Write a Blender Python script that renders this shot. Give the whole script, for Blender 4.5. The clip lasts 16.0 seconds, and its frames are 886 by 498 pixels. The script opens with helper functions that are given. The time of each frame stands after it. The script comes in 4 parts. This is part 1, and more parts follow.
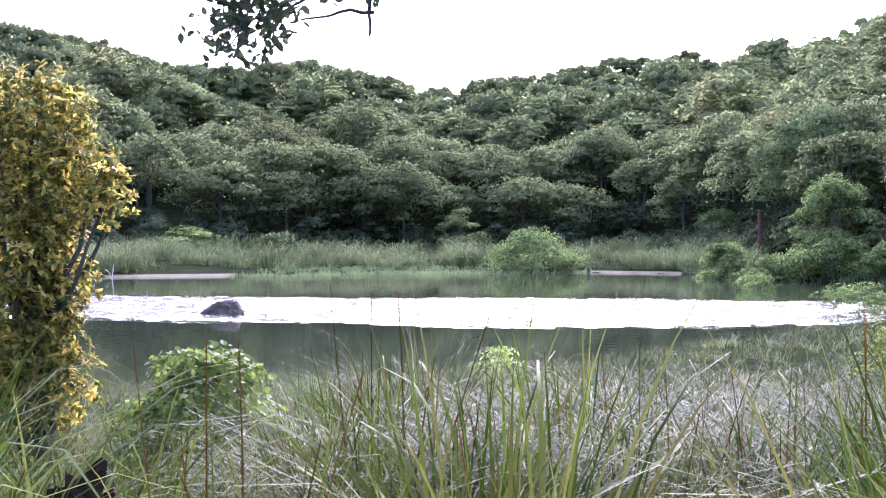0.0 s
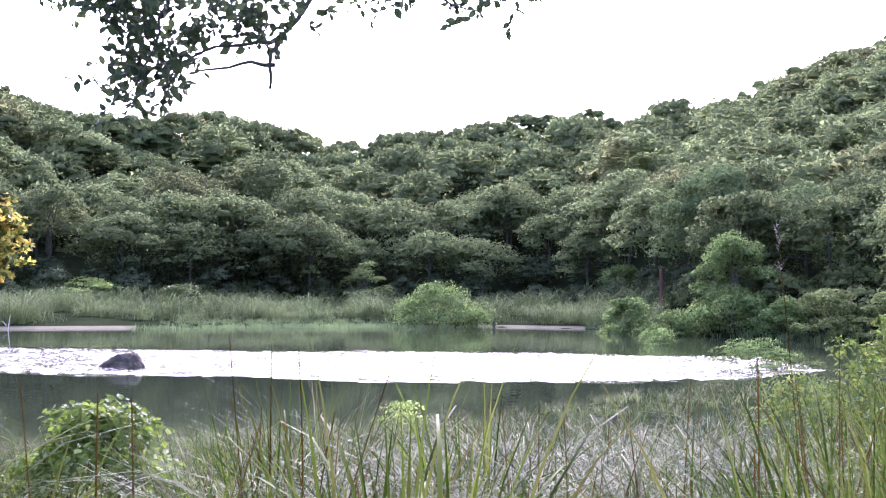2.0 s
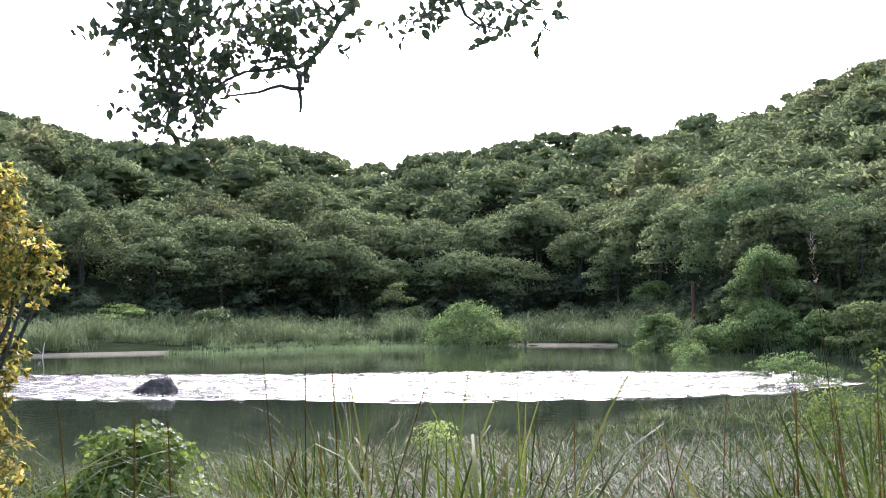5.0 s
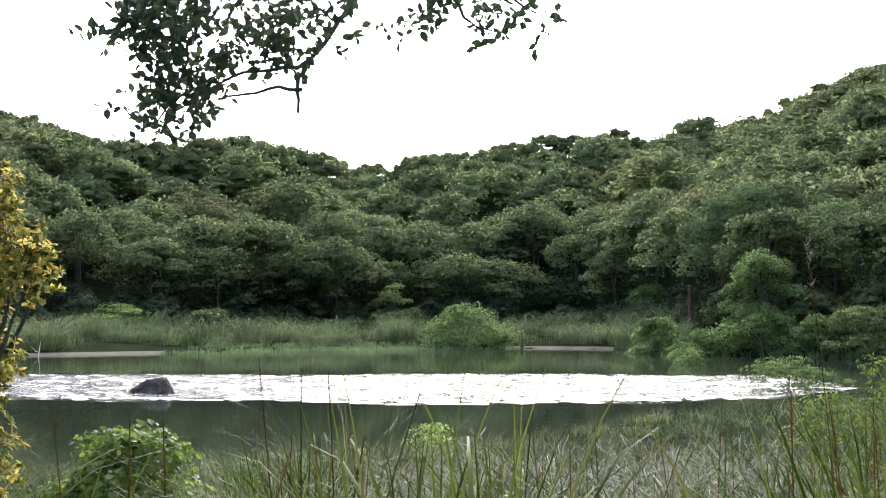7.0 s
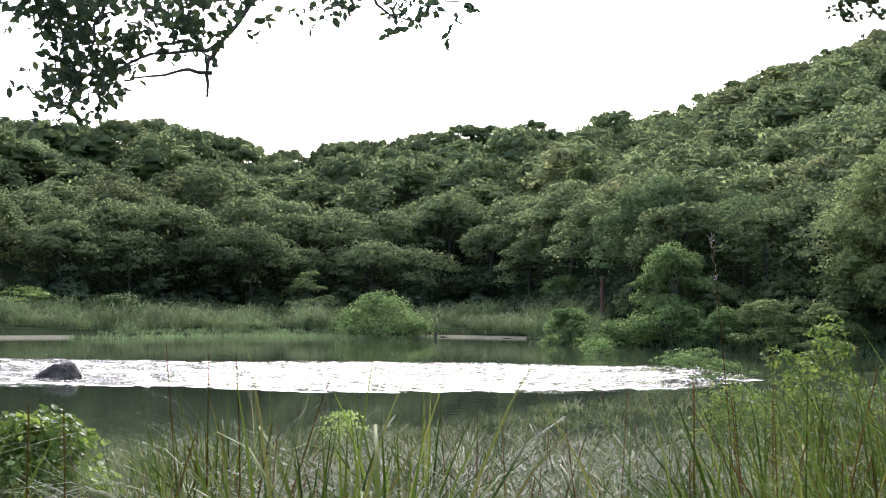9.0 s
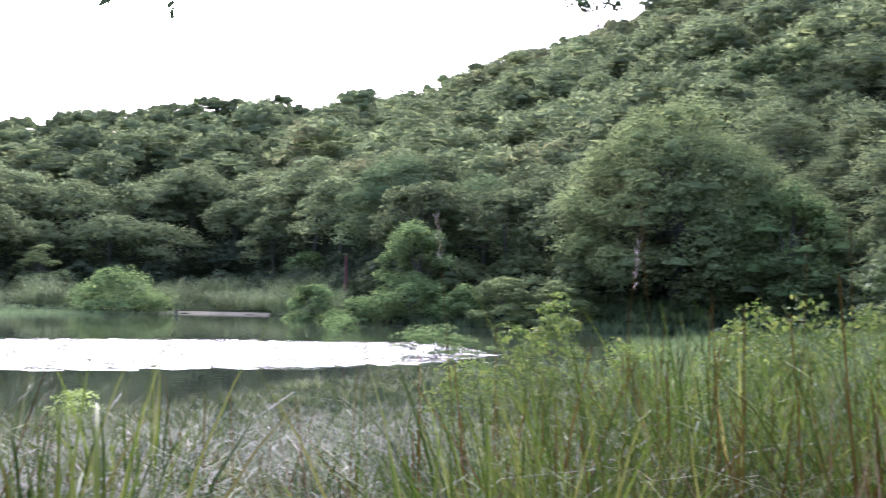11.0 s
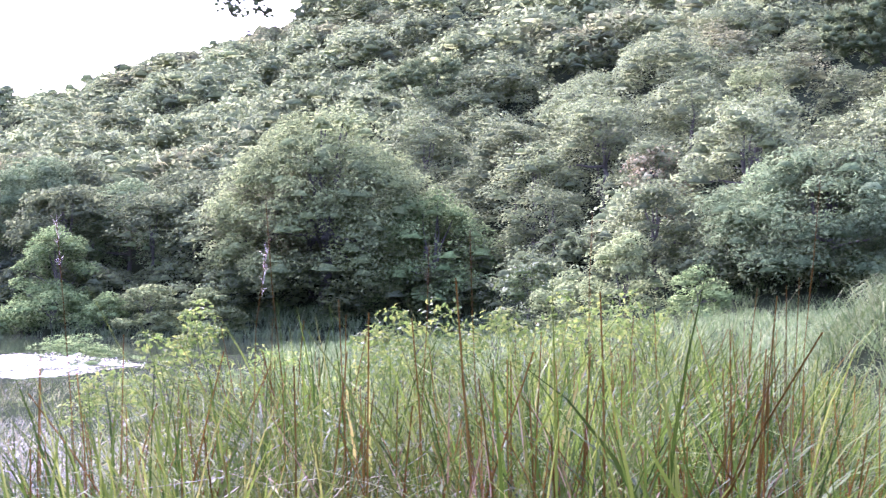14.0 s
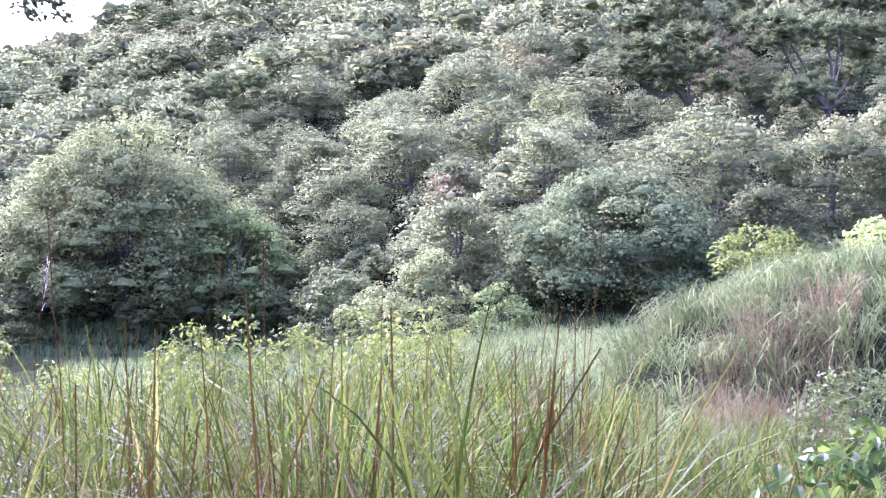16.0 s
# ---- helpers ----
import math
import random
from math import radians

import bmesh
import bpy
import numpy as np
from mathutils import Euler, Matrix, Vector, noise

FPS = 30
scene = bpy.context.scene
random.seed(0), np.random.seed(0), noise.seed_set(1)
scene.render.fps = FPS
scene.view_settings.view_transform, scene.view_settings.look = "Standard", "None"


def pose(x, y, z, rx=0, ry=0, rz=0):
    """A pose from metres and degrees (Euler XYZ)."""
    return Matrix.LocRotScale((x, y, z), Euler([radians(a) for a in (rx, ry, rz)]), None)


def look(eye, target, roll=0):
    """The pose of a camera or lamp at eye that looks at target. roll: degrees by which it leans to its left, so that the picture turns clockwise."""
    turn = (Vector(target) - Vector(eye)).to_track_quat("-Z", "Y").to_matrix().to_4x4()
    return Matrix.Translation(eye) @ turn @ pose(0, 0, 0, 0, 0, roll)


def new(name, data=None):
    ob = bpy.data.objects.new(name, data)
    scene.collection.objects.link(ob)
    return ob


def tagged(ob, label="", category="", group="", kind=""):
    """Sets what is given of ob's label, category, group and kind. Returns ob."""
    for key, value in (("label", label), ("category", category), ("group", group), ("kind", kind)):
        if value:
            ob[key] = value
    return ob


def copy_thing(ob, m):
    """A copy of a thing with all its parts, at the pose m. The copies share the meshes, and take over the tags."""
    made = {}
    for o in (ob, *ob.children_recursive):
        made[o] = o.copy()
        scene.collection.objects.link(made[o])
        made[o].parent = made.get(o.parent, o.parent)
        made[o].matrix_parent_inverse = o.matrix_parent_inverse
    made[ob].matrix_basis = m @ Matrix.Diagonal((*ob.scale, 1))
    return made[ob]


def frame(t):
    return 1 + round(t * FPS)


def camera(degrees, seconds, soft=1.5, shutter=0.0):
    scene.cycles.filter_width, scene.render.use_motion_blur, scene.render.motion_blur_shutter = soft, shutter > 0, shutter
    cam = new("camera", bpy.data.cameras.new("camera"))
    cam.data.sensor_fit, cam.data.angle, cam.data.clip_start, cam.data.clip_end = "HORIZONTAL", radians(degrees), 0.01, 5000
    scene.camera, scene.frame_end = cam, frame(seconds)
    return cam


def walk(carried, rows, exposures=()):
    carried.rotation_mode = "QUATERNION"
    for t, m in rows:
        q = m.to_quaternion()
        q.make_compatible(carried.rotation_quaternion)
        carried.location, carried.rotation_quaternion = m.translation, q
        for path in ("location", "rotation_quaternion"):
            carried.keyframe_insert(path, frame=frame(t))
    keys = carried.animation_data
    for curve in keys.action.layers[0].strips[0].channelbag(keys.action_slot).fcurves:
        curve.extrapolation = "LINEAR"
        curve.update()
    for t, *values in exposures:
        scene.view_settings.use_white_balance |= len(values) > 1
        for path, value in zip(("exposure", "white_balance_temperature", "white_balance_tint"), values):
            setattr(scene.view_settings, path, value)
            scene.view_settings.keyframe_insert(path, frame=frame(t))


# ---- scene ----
cam = camera(39.23, 16.0, soft=1.0, shutter=0.4)
EYE = (0.0, 0.0, 2.6)
# seconds, tilt, lean, turn: the camera pans from one spot, held before the body
PATH = [
    (0, 89.541, -0.215, 3.057), (0.5, 90.177, -0.401, 1.988), (1, 90.973, -0.642, 0.819), (1.5, 91.544, -0.449, -0.181), (2, 92.045, -0.659, -1.258),
    (2.5, 92.422, -0.481, -2.107), (3, 92.640, 0.062, -1.905), (3.5, 92.823, 0.222, -1.139), (4, 92.872, 0.381, -0.531), (6.5, 93.056, 0.189, 0.538),
    (7, 93.044, 0.0, 0.0), (7.5, 93.012, -0.103, -0.652), (8, 92.900, -0.510, -1.694), (10.5, 91.760, -0.880, -11.160), (11, 91.642, -1.106, -15.646),
    (11.5, 91.583, -0.846, -20.271), (12, 91.375, -1.067, -23.272), (12.5, 91.340, -1.005, -25.749), (13, 91.374, -0.872, -27.673), (13.5, 91.650, -0.836, -29.426),
    (14, 92.175, -0.566, -31.599), (14.5, 92.475, -0.121, -33.553), (15, 92.643, -0.587, -36.156), (15.5, 92.823, -0.978, -38.760), (16, 93.022, -0.811, -40.568)]
ARM = 0.28  # the camera swings at this reach round the one who holds it
walk(cam, [(t, pose(EYE[0] - ARM * math.sin(radians(c)), EYE[1] + ARM * (math.cos(radians(c)) - 1), EYE[2], a, b, c)) for t, a, b, c in PATH],
     exposures=[(0.0, 3.0, 5170, 52), (4.0, 2.7, 5350, 42), (7.0, 2.18, 5600, 25), (8.2, 2.18, 5600, 25), (11.0, 2.72, 5190, 42), (12.5, 3.44, 5100, 64), (14.0, 3.76, 5060, 70), (16.0, 3.93, 5040, 77)])

# ---- world and sun ----
SUN_AZ, SUN_EL = 6.0, 36.0
world = bpy.data.worlds.new("sky")
scene.world = world
world.use_nodes = True
wn, wl = world.node_tree.nodes, world.node_tree.links
sky = wn.new("ShaderNodeTexSky")
sky.sky_type, sky.sun_disc = "NISHITA", False
sky.sun_elevation, sky.sun_rotation = radians(SUN_EL), radians(SUN_AZ)
sky.air_density, sky.dust_density, sky.ozone_density = 1.0, 7.0, 1.0
pale = wn.new("ShaderNodeHueSaturation")
pale.inputs["Saturation"].default_value = 0.75
wl.new(sky.outputs[0], pale.inputs["Color"])
wl.new(pale.outputs[0], wn["Background"].inputs[0])
wn["Background"].inputs[1].default_value = 0.15
sun = new("sun", bpy.data.lights.new("sun", "SUN"))
sun.data.energy, sun.data.angle, sun.data.color = 0.36, radians(12.0), (1.0, 0.92, 0.78)
sa, se = radians(SUN_AZ), radians(SUN_EL)
sun.matrix_world = look((0, 0, 60), (-math.sin(sa) * math.cos(se) * 60, -math.cos(sa) * math.cos(se) * 60, 60 - 60 * math.sin(se)))


# ---- materials ----
def nodes_of(name):
    m = bpy.data.materials.new(name)
    m.use_nodes = True
    n, l = m.node_tree.nodes, m.node_tree.links
    return m, n, l, n["Principled BSDF"]


def mix_node(n, l, fac, a, b, blend="MIX"):
    x = n.new("ShaderNodeMix")
    x.data_type, x.blend_type = "RGBA", blend
    for i, v in ((0, fac), (6, a), (7, b)):
        if isinstance(v, bpy.types.NodeSocket):
            l.new(v, x.inputs[i])
        else:
            x.inputs[i].default_value = (*v, 1) if isinstance(v, tuple) else v
    return x.outputs[2]


def noise_node(n, l, scale, detail=3.0, rough=0.6, space="world", stretch=None):
    if space == "world":
        src = n.new("ShaderNodeNewGeometry").outputs["Position"]
    else:
        src = n.new("ShaderNodeTexCoord").outputs["Object"]
    if stretch:
        mp = n.new("ShaderNodeMapping")
        mp.inputs["Scale"].default_value = stretch
        l.new(src, mp.inputs["Vector"])
        src = mp.outputs[0]
    t = n.new("ShaderNodeTexNoise")
    t.inputs["Scale"].default_value, t.inputs["Detail"].default_value, t.inputs["Roughness"].default_value = scale, detail, rough
    l.new(src, t.inputs["Vector"])
    return t.outputs[0]


def ramp_node(n, l, fac, stops):
    r = n.new("ShaderNodeValToRGB")
    while len(r.color_ramp.elements) < len(stops):
        r.color_ramp.elements.new(0.5)
    for e, (p, c) in zip(r.color_ramp.elements, stops):
        e.position, e.color = p, (*c, 1)
    l.new(fac, r.inputs[0])
    return r.outputs[0]


def map_node(n, l, value, a, b, c, d):
    m = n.new("ShaderNodeMapRange")
    for i, v in enumerate((value, a, b, c, d)):
        if isinstance(v, bpy.types.NodeSocket):
            l.new(v, m.inputs[i])
        else:
            m.inputs[i].default_value = v
    return m.outputs[0]


def leaf_material(name, stops, patch=0.15, patch_range=(0.7, 1.3), through_light=0.35, gloss=0.45, spec=0.4, tint=None, grain=0.0):
    """Leaves: a colour from leaf to leaf, slow patches from plant to plant, light shining through."""
    m, n, l, p = nodes_of(name)
    geo = n.new("ShaderNodeNewGeometry")
    col = ramp_node(n, l, geo.outputs["Random Per Island"], stops)
    big = map_node(n, l, noise_node(n, l, patch, 2.0), 0.3, 0.7, *patch_range)
    if tint:
        fac = map_node(n, l, noise_node(n, l, patch * 0.7, 2.0), 0.58, 0.74, 0.0, 0.5)
        col = mix_node(n, l, fac, col, tint)
    if grain:
        f = noise_node(n, l, grain, 4.0, 0.75)
        col = mix_node(n, l, 1.0, col, ramp_node(n, l, f, [(0.36, (0.62, 0.62, 0.62)), (0.62, (1.18, 1.18, 1.18))]), "MULTIPLY")
        bp = n.new("ShaderNodeBump")
        bp.inputs["Strength"].default_value, bp.inputs["Distance"].default_value = 0.6, 0.5 / grain
        l.new(f, bp.inputs["Height"])
        l.new(bp.outputs[0], p.inputs["Normal"])
    info = n.new("ShaderNodeObjectInfo")
    vary = map_node(n, l, info.outputs["Random"], 0.0, 1.0, 0.85, 1.15)
    hsv = n.new("ShaderNodeHueSaturation")
    mul = n.new("ShaderNodeMath")
    mul.operation = "MULTIPLY"
    l.new(big, mul.inputs[0])
    l.new(vary, mul.inputs[1])
    l.new(mul.outputs[0], hsv.inputs["Value"])
    l.new(col, hsv.inputs["Color"])
    l.new(hsv.outputs[0], p.inputs["Base Color"])
    p.inputs["Roughness"].default_value = gloss
    p.inputs["Specular IOR Level"].default_value = spec
    tr = n.new("ShaderNodeBsdfTranslucent")
    bright = n.new("ShaderNodeHueSaturation")
    bright.inputs["Value"].default_value, bright.inputs["Hue"].default_value = 1.3, 0.49
    l.new(hsv.outputs[0], bright.inputs["Color"])
    l.new(bright.outputs[0], tr.inputs["Color"])
    mx = n.new("ShaderNodeMixShader")
    mx.inputs[0].default_value = through_light
    l.new(p.outputs[0], mx.inputs[1])
    l.new(tr.outputs[0], mx.inputs[2])
    l.new(mx.outputs[0], n["Material Output"].inputs["Surface"])
    return m


def rough_material(name, stops, scale, bump=0.3, rough=0.9, fine=8.0, spec=0.2, space="world"):
    """Bark, stone, soil: two scales of noise in the colour and a fine relief."""
    m, n, l, p = nodes_of(name)
    a = noise_node(n, l, scale, 5.0, 0.65, space)
    b = noise_node(n, l, scale * fine, 4.0, 0.7, space)
    f = mix_node(n, l, 0.4, a, b)
    l.new(ramp_node(n, l, f, stops), p.inputs["Base Color"])
    p.inputs["Roughness"].default_value, p.inputs["Specular IOR Level"].default_value = rough, spec
    bp = n.new("ShaderNodeBump")
    bp.inputs["Strength"].default_value, bp.inputs["Distance"].default_value = bump, 0.3 / scale
    l.new(f, bp.inputs["Height"])
    l.new(bp.outputs[0], p.inputs["Normal"])
    return m


FOREST = leaf_material("forest_leaves", [(0.0, (0.082, 0.113, 0.052)), (0.5, (0.104, 0.139, 0.055)), (1.0, (0.126, 0.164, 0.056))],
                       0.09, (0.75, 1.3), 0.5, 0.95, 0.0, (0.17, 0.155, 0.065), 4.0)
PALE_TREE = leaf_material("pale_leaves", [(0.0, (0.105, 0.145, 0.054)), (0.6, (0.145, 0.195, 0.066)), (1.0, (0.185, 0.24, 0.078))], 0.3, (0.8, 1.2), 0.4, 0.95, 0.0, None, 4.5)
ROUND_TREE = leaf_material("round_tree_leaves", [(0.0, (0.075, 0.12, 0.045)), (0.5, (0.115, 0.17, 0.062)), (1.0, (0.155, 0.215, 0.085))], 0.3, (0.75, 1.25), 0.35, 0.95, 0.0, None, 4.5)
SHRUB_LEAF = leaf_material("shrub_leaves", [(0.0, (0.05, 0.095, 0.011)), (0.5, (0.095, 0.155, 0.022)), (1.0, (0.155, 0.22, 0.038))], 0.8, (0.75, 1.2), 0.4, 0.55, 0.1)
RUST_TREE = leaf_material("rusty_leaves", [(0.0, (0.12, 0.145, 0.055)), (0.5, (0.15, 0.155, 0.06)), (1.0, (0.18, 0.155, 0.065))], 0.5, (0.8, 1.2), 0.25, 0.75, 0.1)
FRESH = leaf_material("fresh_leaves", [(0.0, (0.12, 0.19, 0.04)), (0.5, (0.20, 0.29, 0.06)), (1.0, (0.29, 0.37, 0.09))], 0.8, (0.8, 1.2), 0.4, 0.55, 0.12)
MARSH_LEAF = leaf_material("marsh_leaves", [(0.0, (0.085, 0.145, 0.045)), (0.5, (0.135, 0.21, 0.062)), (1.0, (0.19, 0.27, 0.085))], 0.4, (0.75, 1.25), 0.4, 0.9, 0.0, None, 5.0)
DARK_LEAF = leaf_material("dark_leaves", [(0.0, (0.038, 0.062, 0.018)), (0.5, (0.055, 0.088, 0.022)), (1.0, (0.085, 0.125, 0.03))], 0.4, (0.8, 1.2), 0.25, 0.75, 0.1)
YELLOW_LEAF = leaf_material("yellow_green_leaves", [(0.0, (0.05, 0.095, 0.014)), (0.5, (0.09, 0.14, 0.024)), (1.0, (0.15, 0.185, 0.036))], 1.0, (0.8, 1.2), 0.35, 0.65, 0.08)
GOLD_LEAF = leaf_material("golden_leaves", [(0.0, (0.03, 0.048, 0.01)), (0.35, (0.10, 0.12, 0.02)), (0.75, (0.28, 0.265, 0.045)), (1.0, (0.40, 0.30, 0.05))], 3.0, (0.6, 1.35), 0.55, 0.42, 0.1)
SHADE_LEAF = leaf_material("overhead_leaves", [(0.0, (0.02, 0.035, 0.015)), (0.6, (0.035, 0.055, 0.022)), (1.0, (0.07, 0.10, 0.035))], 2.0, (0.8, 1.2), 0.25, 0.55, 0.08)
GLOSSY_LEAF = leaf_material("glossy_leaves", [(0.0, (0.012, 0.032, 0.005)), (0.5, (0.028, 0.062, 0.01)), (1.0, (0.08, 0.14, 0.022))], 3.0, (0.7, 1.3), 0.3, 0.4, 0.08)
NEEDLE = leaf_material("pine_needles", [(0.0, (0.062, 0.09, 0.036)), (0.5, (0.086, 0.122, 0.044)), (1.0, (0.115, 0.155, 0.052))], 0.3, (0.8, 1.2), 0.25, 0.9, 0.0)
GRASS = leaf_material("green_grass", [(0.0, (0.012, 0.027, 0.003)), (0.45, (0.032, 0.060, 0.007)), (0.8, (0.062, 0.094, 0.012)), (0.94, (0.086, 0.108, 0.02)), (1.0, (0.105, 0.09, 0.024))], 0.6, (0.55, 1.4), 0.36, 0.5, 0.015, (0.055, 0.046, 0.013))
SILVER = leaf_material("silvery_grass", [(0.0, (0.018, 0.036, 0.008)), (0.35, (0.042, 0.068, 0.018)), (0.75, (0.08, 0.106, 0.034)), (1.0, (0.135, 0.14, 0.06))], 0.5, (0.5, 1.4), 0.34, 0.5, 0.02, (0.062, 0.058, 0.02))
DRY = leaf_material("dry_grass", [(0.0, (0.028, 0.019, 0.009)), (0.5, (0.07, 0.05, 0.024)), (1.0, (0.14, 0.112, 0.065))], 0.8, (0.75, 1.25), 0.2, 0.6, 0.01)
MOUND_GRASS = leaf_material("pale_grass", [(0.0, (0.04, 0.075, 0.02)), (0.5, (0.072, 0.115, 0.032)), (1.0, (0.125, 0.16, 0.06))], 0.5, (0.75, 1.25), 0.3, 0.6, 0.01)
RED_GRASS = leaf_material("reddish_grass", [(0.0, (0.05, 0.06, 0.022)), (0.4, (0.1, 0.09, 0.038)), (1.0, (0.16, 0.13, 0.06))], 0.8, (0.75, 1.25), 0.25, 0.75, 0.1)
CULM = leaf_material("brown_stalks", [(0.0, (0.016, 0.010, 0.002)), (0.4, (0.042, 0.024, 0.005)), (0.8, (0.11, 0.062, 0.01)), (1.0, (0.2, 0.135, 0.024))], 1.5, (0.7, 1.3), 0.05, 0.7, 0.0)
REED = leaf_material("reed_grass", [(0.0, (0.062, 0.095, 0.036)), (0.5, (0.098, 0.142, 0.05)), (1.0, (0.145, 0.188, 0.07))], 0.25, (0.55, 1.4), 0.3, 0.8, 0.02, (0.09, 0.085, 0.045))
SEDGE = leaf_material("bright_sedge", [(0.0, (0.06, 0.10, 0.038)), (0.5, (0.088, 0.135, 0.05)), (1.0, (0.125, 0.17, 0.07))], 0.2, (0.8, 1.2), 0.3, 0.75, 0.05)
# undergrowth leaves with the shade under the woods put into their colour
UNDER_SHADE = leaf_material("shaded_undergrowth_leaves", [(0.0, (0.035, 0.05, 0.025)), (0.5, (0.05, 0.07, 0.034)), (1.0, (0.07, 0.092, 0.042))], 0.2, (0.7, 1.3), 0.2, 0.9, 0.0)
PLUME = leaf_material("plume", [(0.0, (0.45, 0.40, 0.32)), (1.0, (0.75, 0.70, 0.62))], 2.0, (0.9, 1.1), 0.4, 0.7)
BARK = rough_material("bark", [(0.3, (0.026, 0.027, 0.016)), (0.7, (0.085, 0.088, 0.058))], 3.0, 0.5)
ROTTEN = rough_material("rotten_wood", [(0.3, (0.008, 0.006, 0.004)), (0.7, (0.04, 0.03, 0.018))], 9.0, 0.8, 1.0, 8.0, 0.0)
RED_BARK = rough_material("red_bark", [(0.3, (0.06, 0.03, 0.022)), (0.7, (0.12, 0.06, 0.04))], 3.0, 0.5)
BLEACHED = rough_material("bleached_wood", [(0.3, (0.35, 0.32, 0.28)), (0.7, (0.6, 0.57, 0.52))], 6.0, 0.3)
STONE = rough_material("lichen_stone", [(0.3, (0.018, 0.017, 0.012)), (0.5, (0.05, 0.047, 0.034)), (0.65, (0.095, 0.088, 0.062)), (0.8, (0.2, 0.195, 0.145))], 1.6, 0.8, 0.9, 6.0, 0.1)
SOIL = rough_material("soil", [(0.3, (0.008, 0.012, 0.006)), (0.55, (0.018, 0.025, 0.011)), (0.8, (0.045, 0.05, 0.025))], 0.35, 0.5, 1.0, 12.0, 0.0)
MUD = rough_material("pale_mud", [(0.3, (0.075, 0.075, 0.048)), (0.7, (0.14, 0.135, 0.09))], 0.8, 0.2, 1.0, 8.0, 0.0)


def water_material(name, relief, grain, ruffled=False):
    """Dark, nearly calm pond water."""
    m, n, l, p = nodes_of(name)
    murk = ramp_node(n, l, noise_node(n, l, 0.08), [(0.3, (0.012, 0.018, 0.010)), (0.7, (0.025, 0.034, 0.018))])
    l.new(murk, p.inputs["Base Color"])
    p.inputs["IOR"].default_value = 1.33
    rip = noise_node(n, l, grain, 2.0, 0.5)
    bp = n.new("ShaderNodeBump")
    bp.inputs["Strength"].default_value, bp.inputs["Distance"].default_value = relief, 0.25
    if ruffled:
        at = n.new("ShaderNodeAttribute")
        at.attribute_name = "ruffle"
        speck = noise_node(n, l, 4.2, 3.0, 0.7, "world", (4.5, 1.0, 1.0))
        both = n.new("ShaderNodeMath")
        both.operation = "MULTIPLY_ADD"
        both.inputs[1].default_value = 0.13
        l.new(at.outputs["Fac"], both.inputs[0])
        l.new(speck, both.inputs[2])
        lit = n.new("ShaderNodeMath")
        lit.operation = "MULTIPLY"
        l.new(map_node(n, l, both.outputs[0], 0.62, 0.76, 0.0, 1.0), lit.inputs[0])
        l.new(map_node(n, l, at.outputs["Fac"], 0.0, 0.2, 0.0, 1.0), lit.inputs[1])
        l.new(map_node(n, l, lit.outputs[0], 0.0, 1.0, 0.012, relief), bp.inputs["Strength"])
    l.new(rip, bp.inputs["Height"])
    l.new(bp.outputs[0], p.inputs["Normal"])
    p.inputs["Roughness"].default_value = 0.03
    return m


WATER = water_material("pond_water", 0.012, 3.0)
RIPPLE = water_material("ruffled_water", 0.5, 7.0, True)


# ---- mesh helpers ----
def rng_of(seed):
    return np.random.default_rng(seed)


def mesh_from(name, verts, faces, smooth=False, normals=None):
    """A mesh from an array of points and an array of faces that all have the same number of corners."""
    verts, faces = np.asarray(verts, dtype=np.float32).reshape(-1, 3), np.asarray(faces, dtype=np.int32)
    k = faces.shape[1]
    me = bpy.data.meshes.new(name)
    me.vertices.add(len(verts))
    me.vertices.foreach_set("co", verts.ravel())
    me.loops.add(faces.size)
    me.loops.foreach_set("vertex_index", faces.ravel())
    me.polygons.add(len(faces))
    me.polygons.foreach_set("loop_start", np.arange(0, faces.size, k, dtype=np.int32))
    me.polygons.foreach_set("use_smooth", np.full(len(faces), smooth, dtype=bool))
    me.update(calc_edges=True)
    if normals is not None:
        me.normals_split_custom_set_from_vertices(np.asarray(normals, dtype=float).tolist())
    return me


def join(pieces):
    """One set of points and faces, and of normals where there are any, out of several."""
    vs, fs, at = [], [], 0
    for v, f, *_ in pieces:
        vs.append(np.asarray(v).reshape(-1, 3))
        fs.append(np.asarray(f) + at)
        at += len(vs[-1])
    out = (np.concatenate(vs), np.concatenate(fs))
    return out if len(pieces[0]) < 3 else (*out, np.concatenate([q[2] for q in pieces]))


def leafy(name, made):
    """A mesh of leaves, shaded as the rounded clumps that they cover where normals come along."""
    return mesh_from(name, made[0], made[1], len(made) > 2, made[2] if len(made) > 2 else None)


def part(name, me, material, parent, label=""):
    me.materials.clear()
    me.materials.append(material)
    ob = new(name, me)
    if parent:
        ob.parent = parent
    return tagged(ob, label) if label else ob


def thing(name, place, label, category, group="", kind="", turn=0.0):
    ob = new(name)
    ob.empty_display_size = 0.2
    ob.matrix_basis = pose(*place, 0, 0, turn)
    return tagged(ob, label, category, group, kind)


def polar(az, r, z=0.0):
    return (r * math.sin(radians(az)), r * math.cos(radians(az)), z)


def seen_at(az, el, r):
    """The place r metres away on the ground plan, at an elevation from the eye."""
    return (r * math.sin(radians(az)), r * math.cos(radians(az)), EYE[2] + r * math.tan(radians(el)))


def copies(template, tris, place, axes, size):
    """Many copies of a small template: place (n,3), axes (n,3,3) as rows, size (n,) or (n,3)."""
    size = np.asarray(size, dtype=float)
    size = size[:, None, None] if size.ndim == 1 else size[:, None, :]
    v = np.einsum("nij,njk->nik", template[None] * size, axes) + place[:, None, :]
    f = tris[None] + (np.arange(len(place)) * len(template))[:, None, None]
    return v.reshape(-1, 3), f.reshape(-1, tris.shape[1])


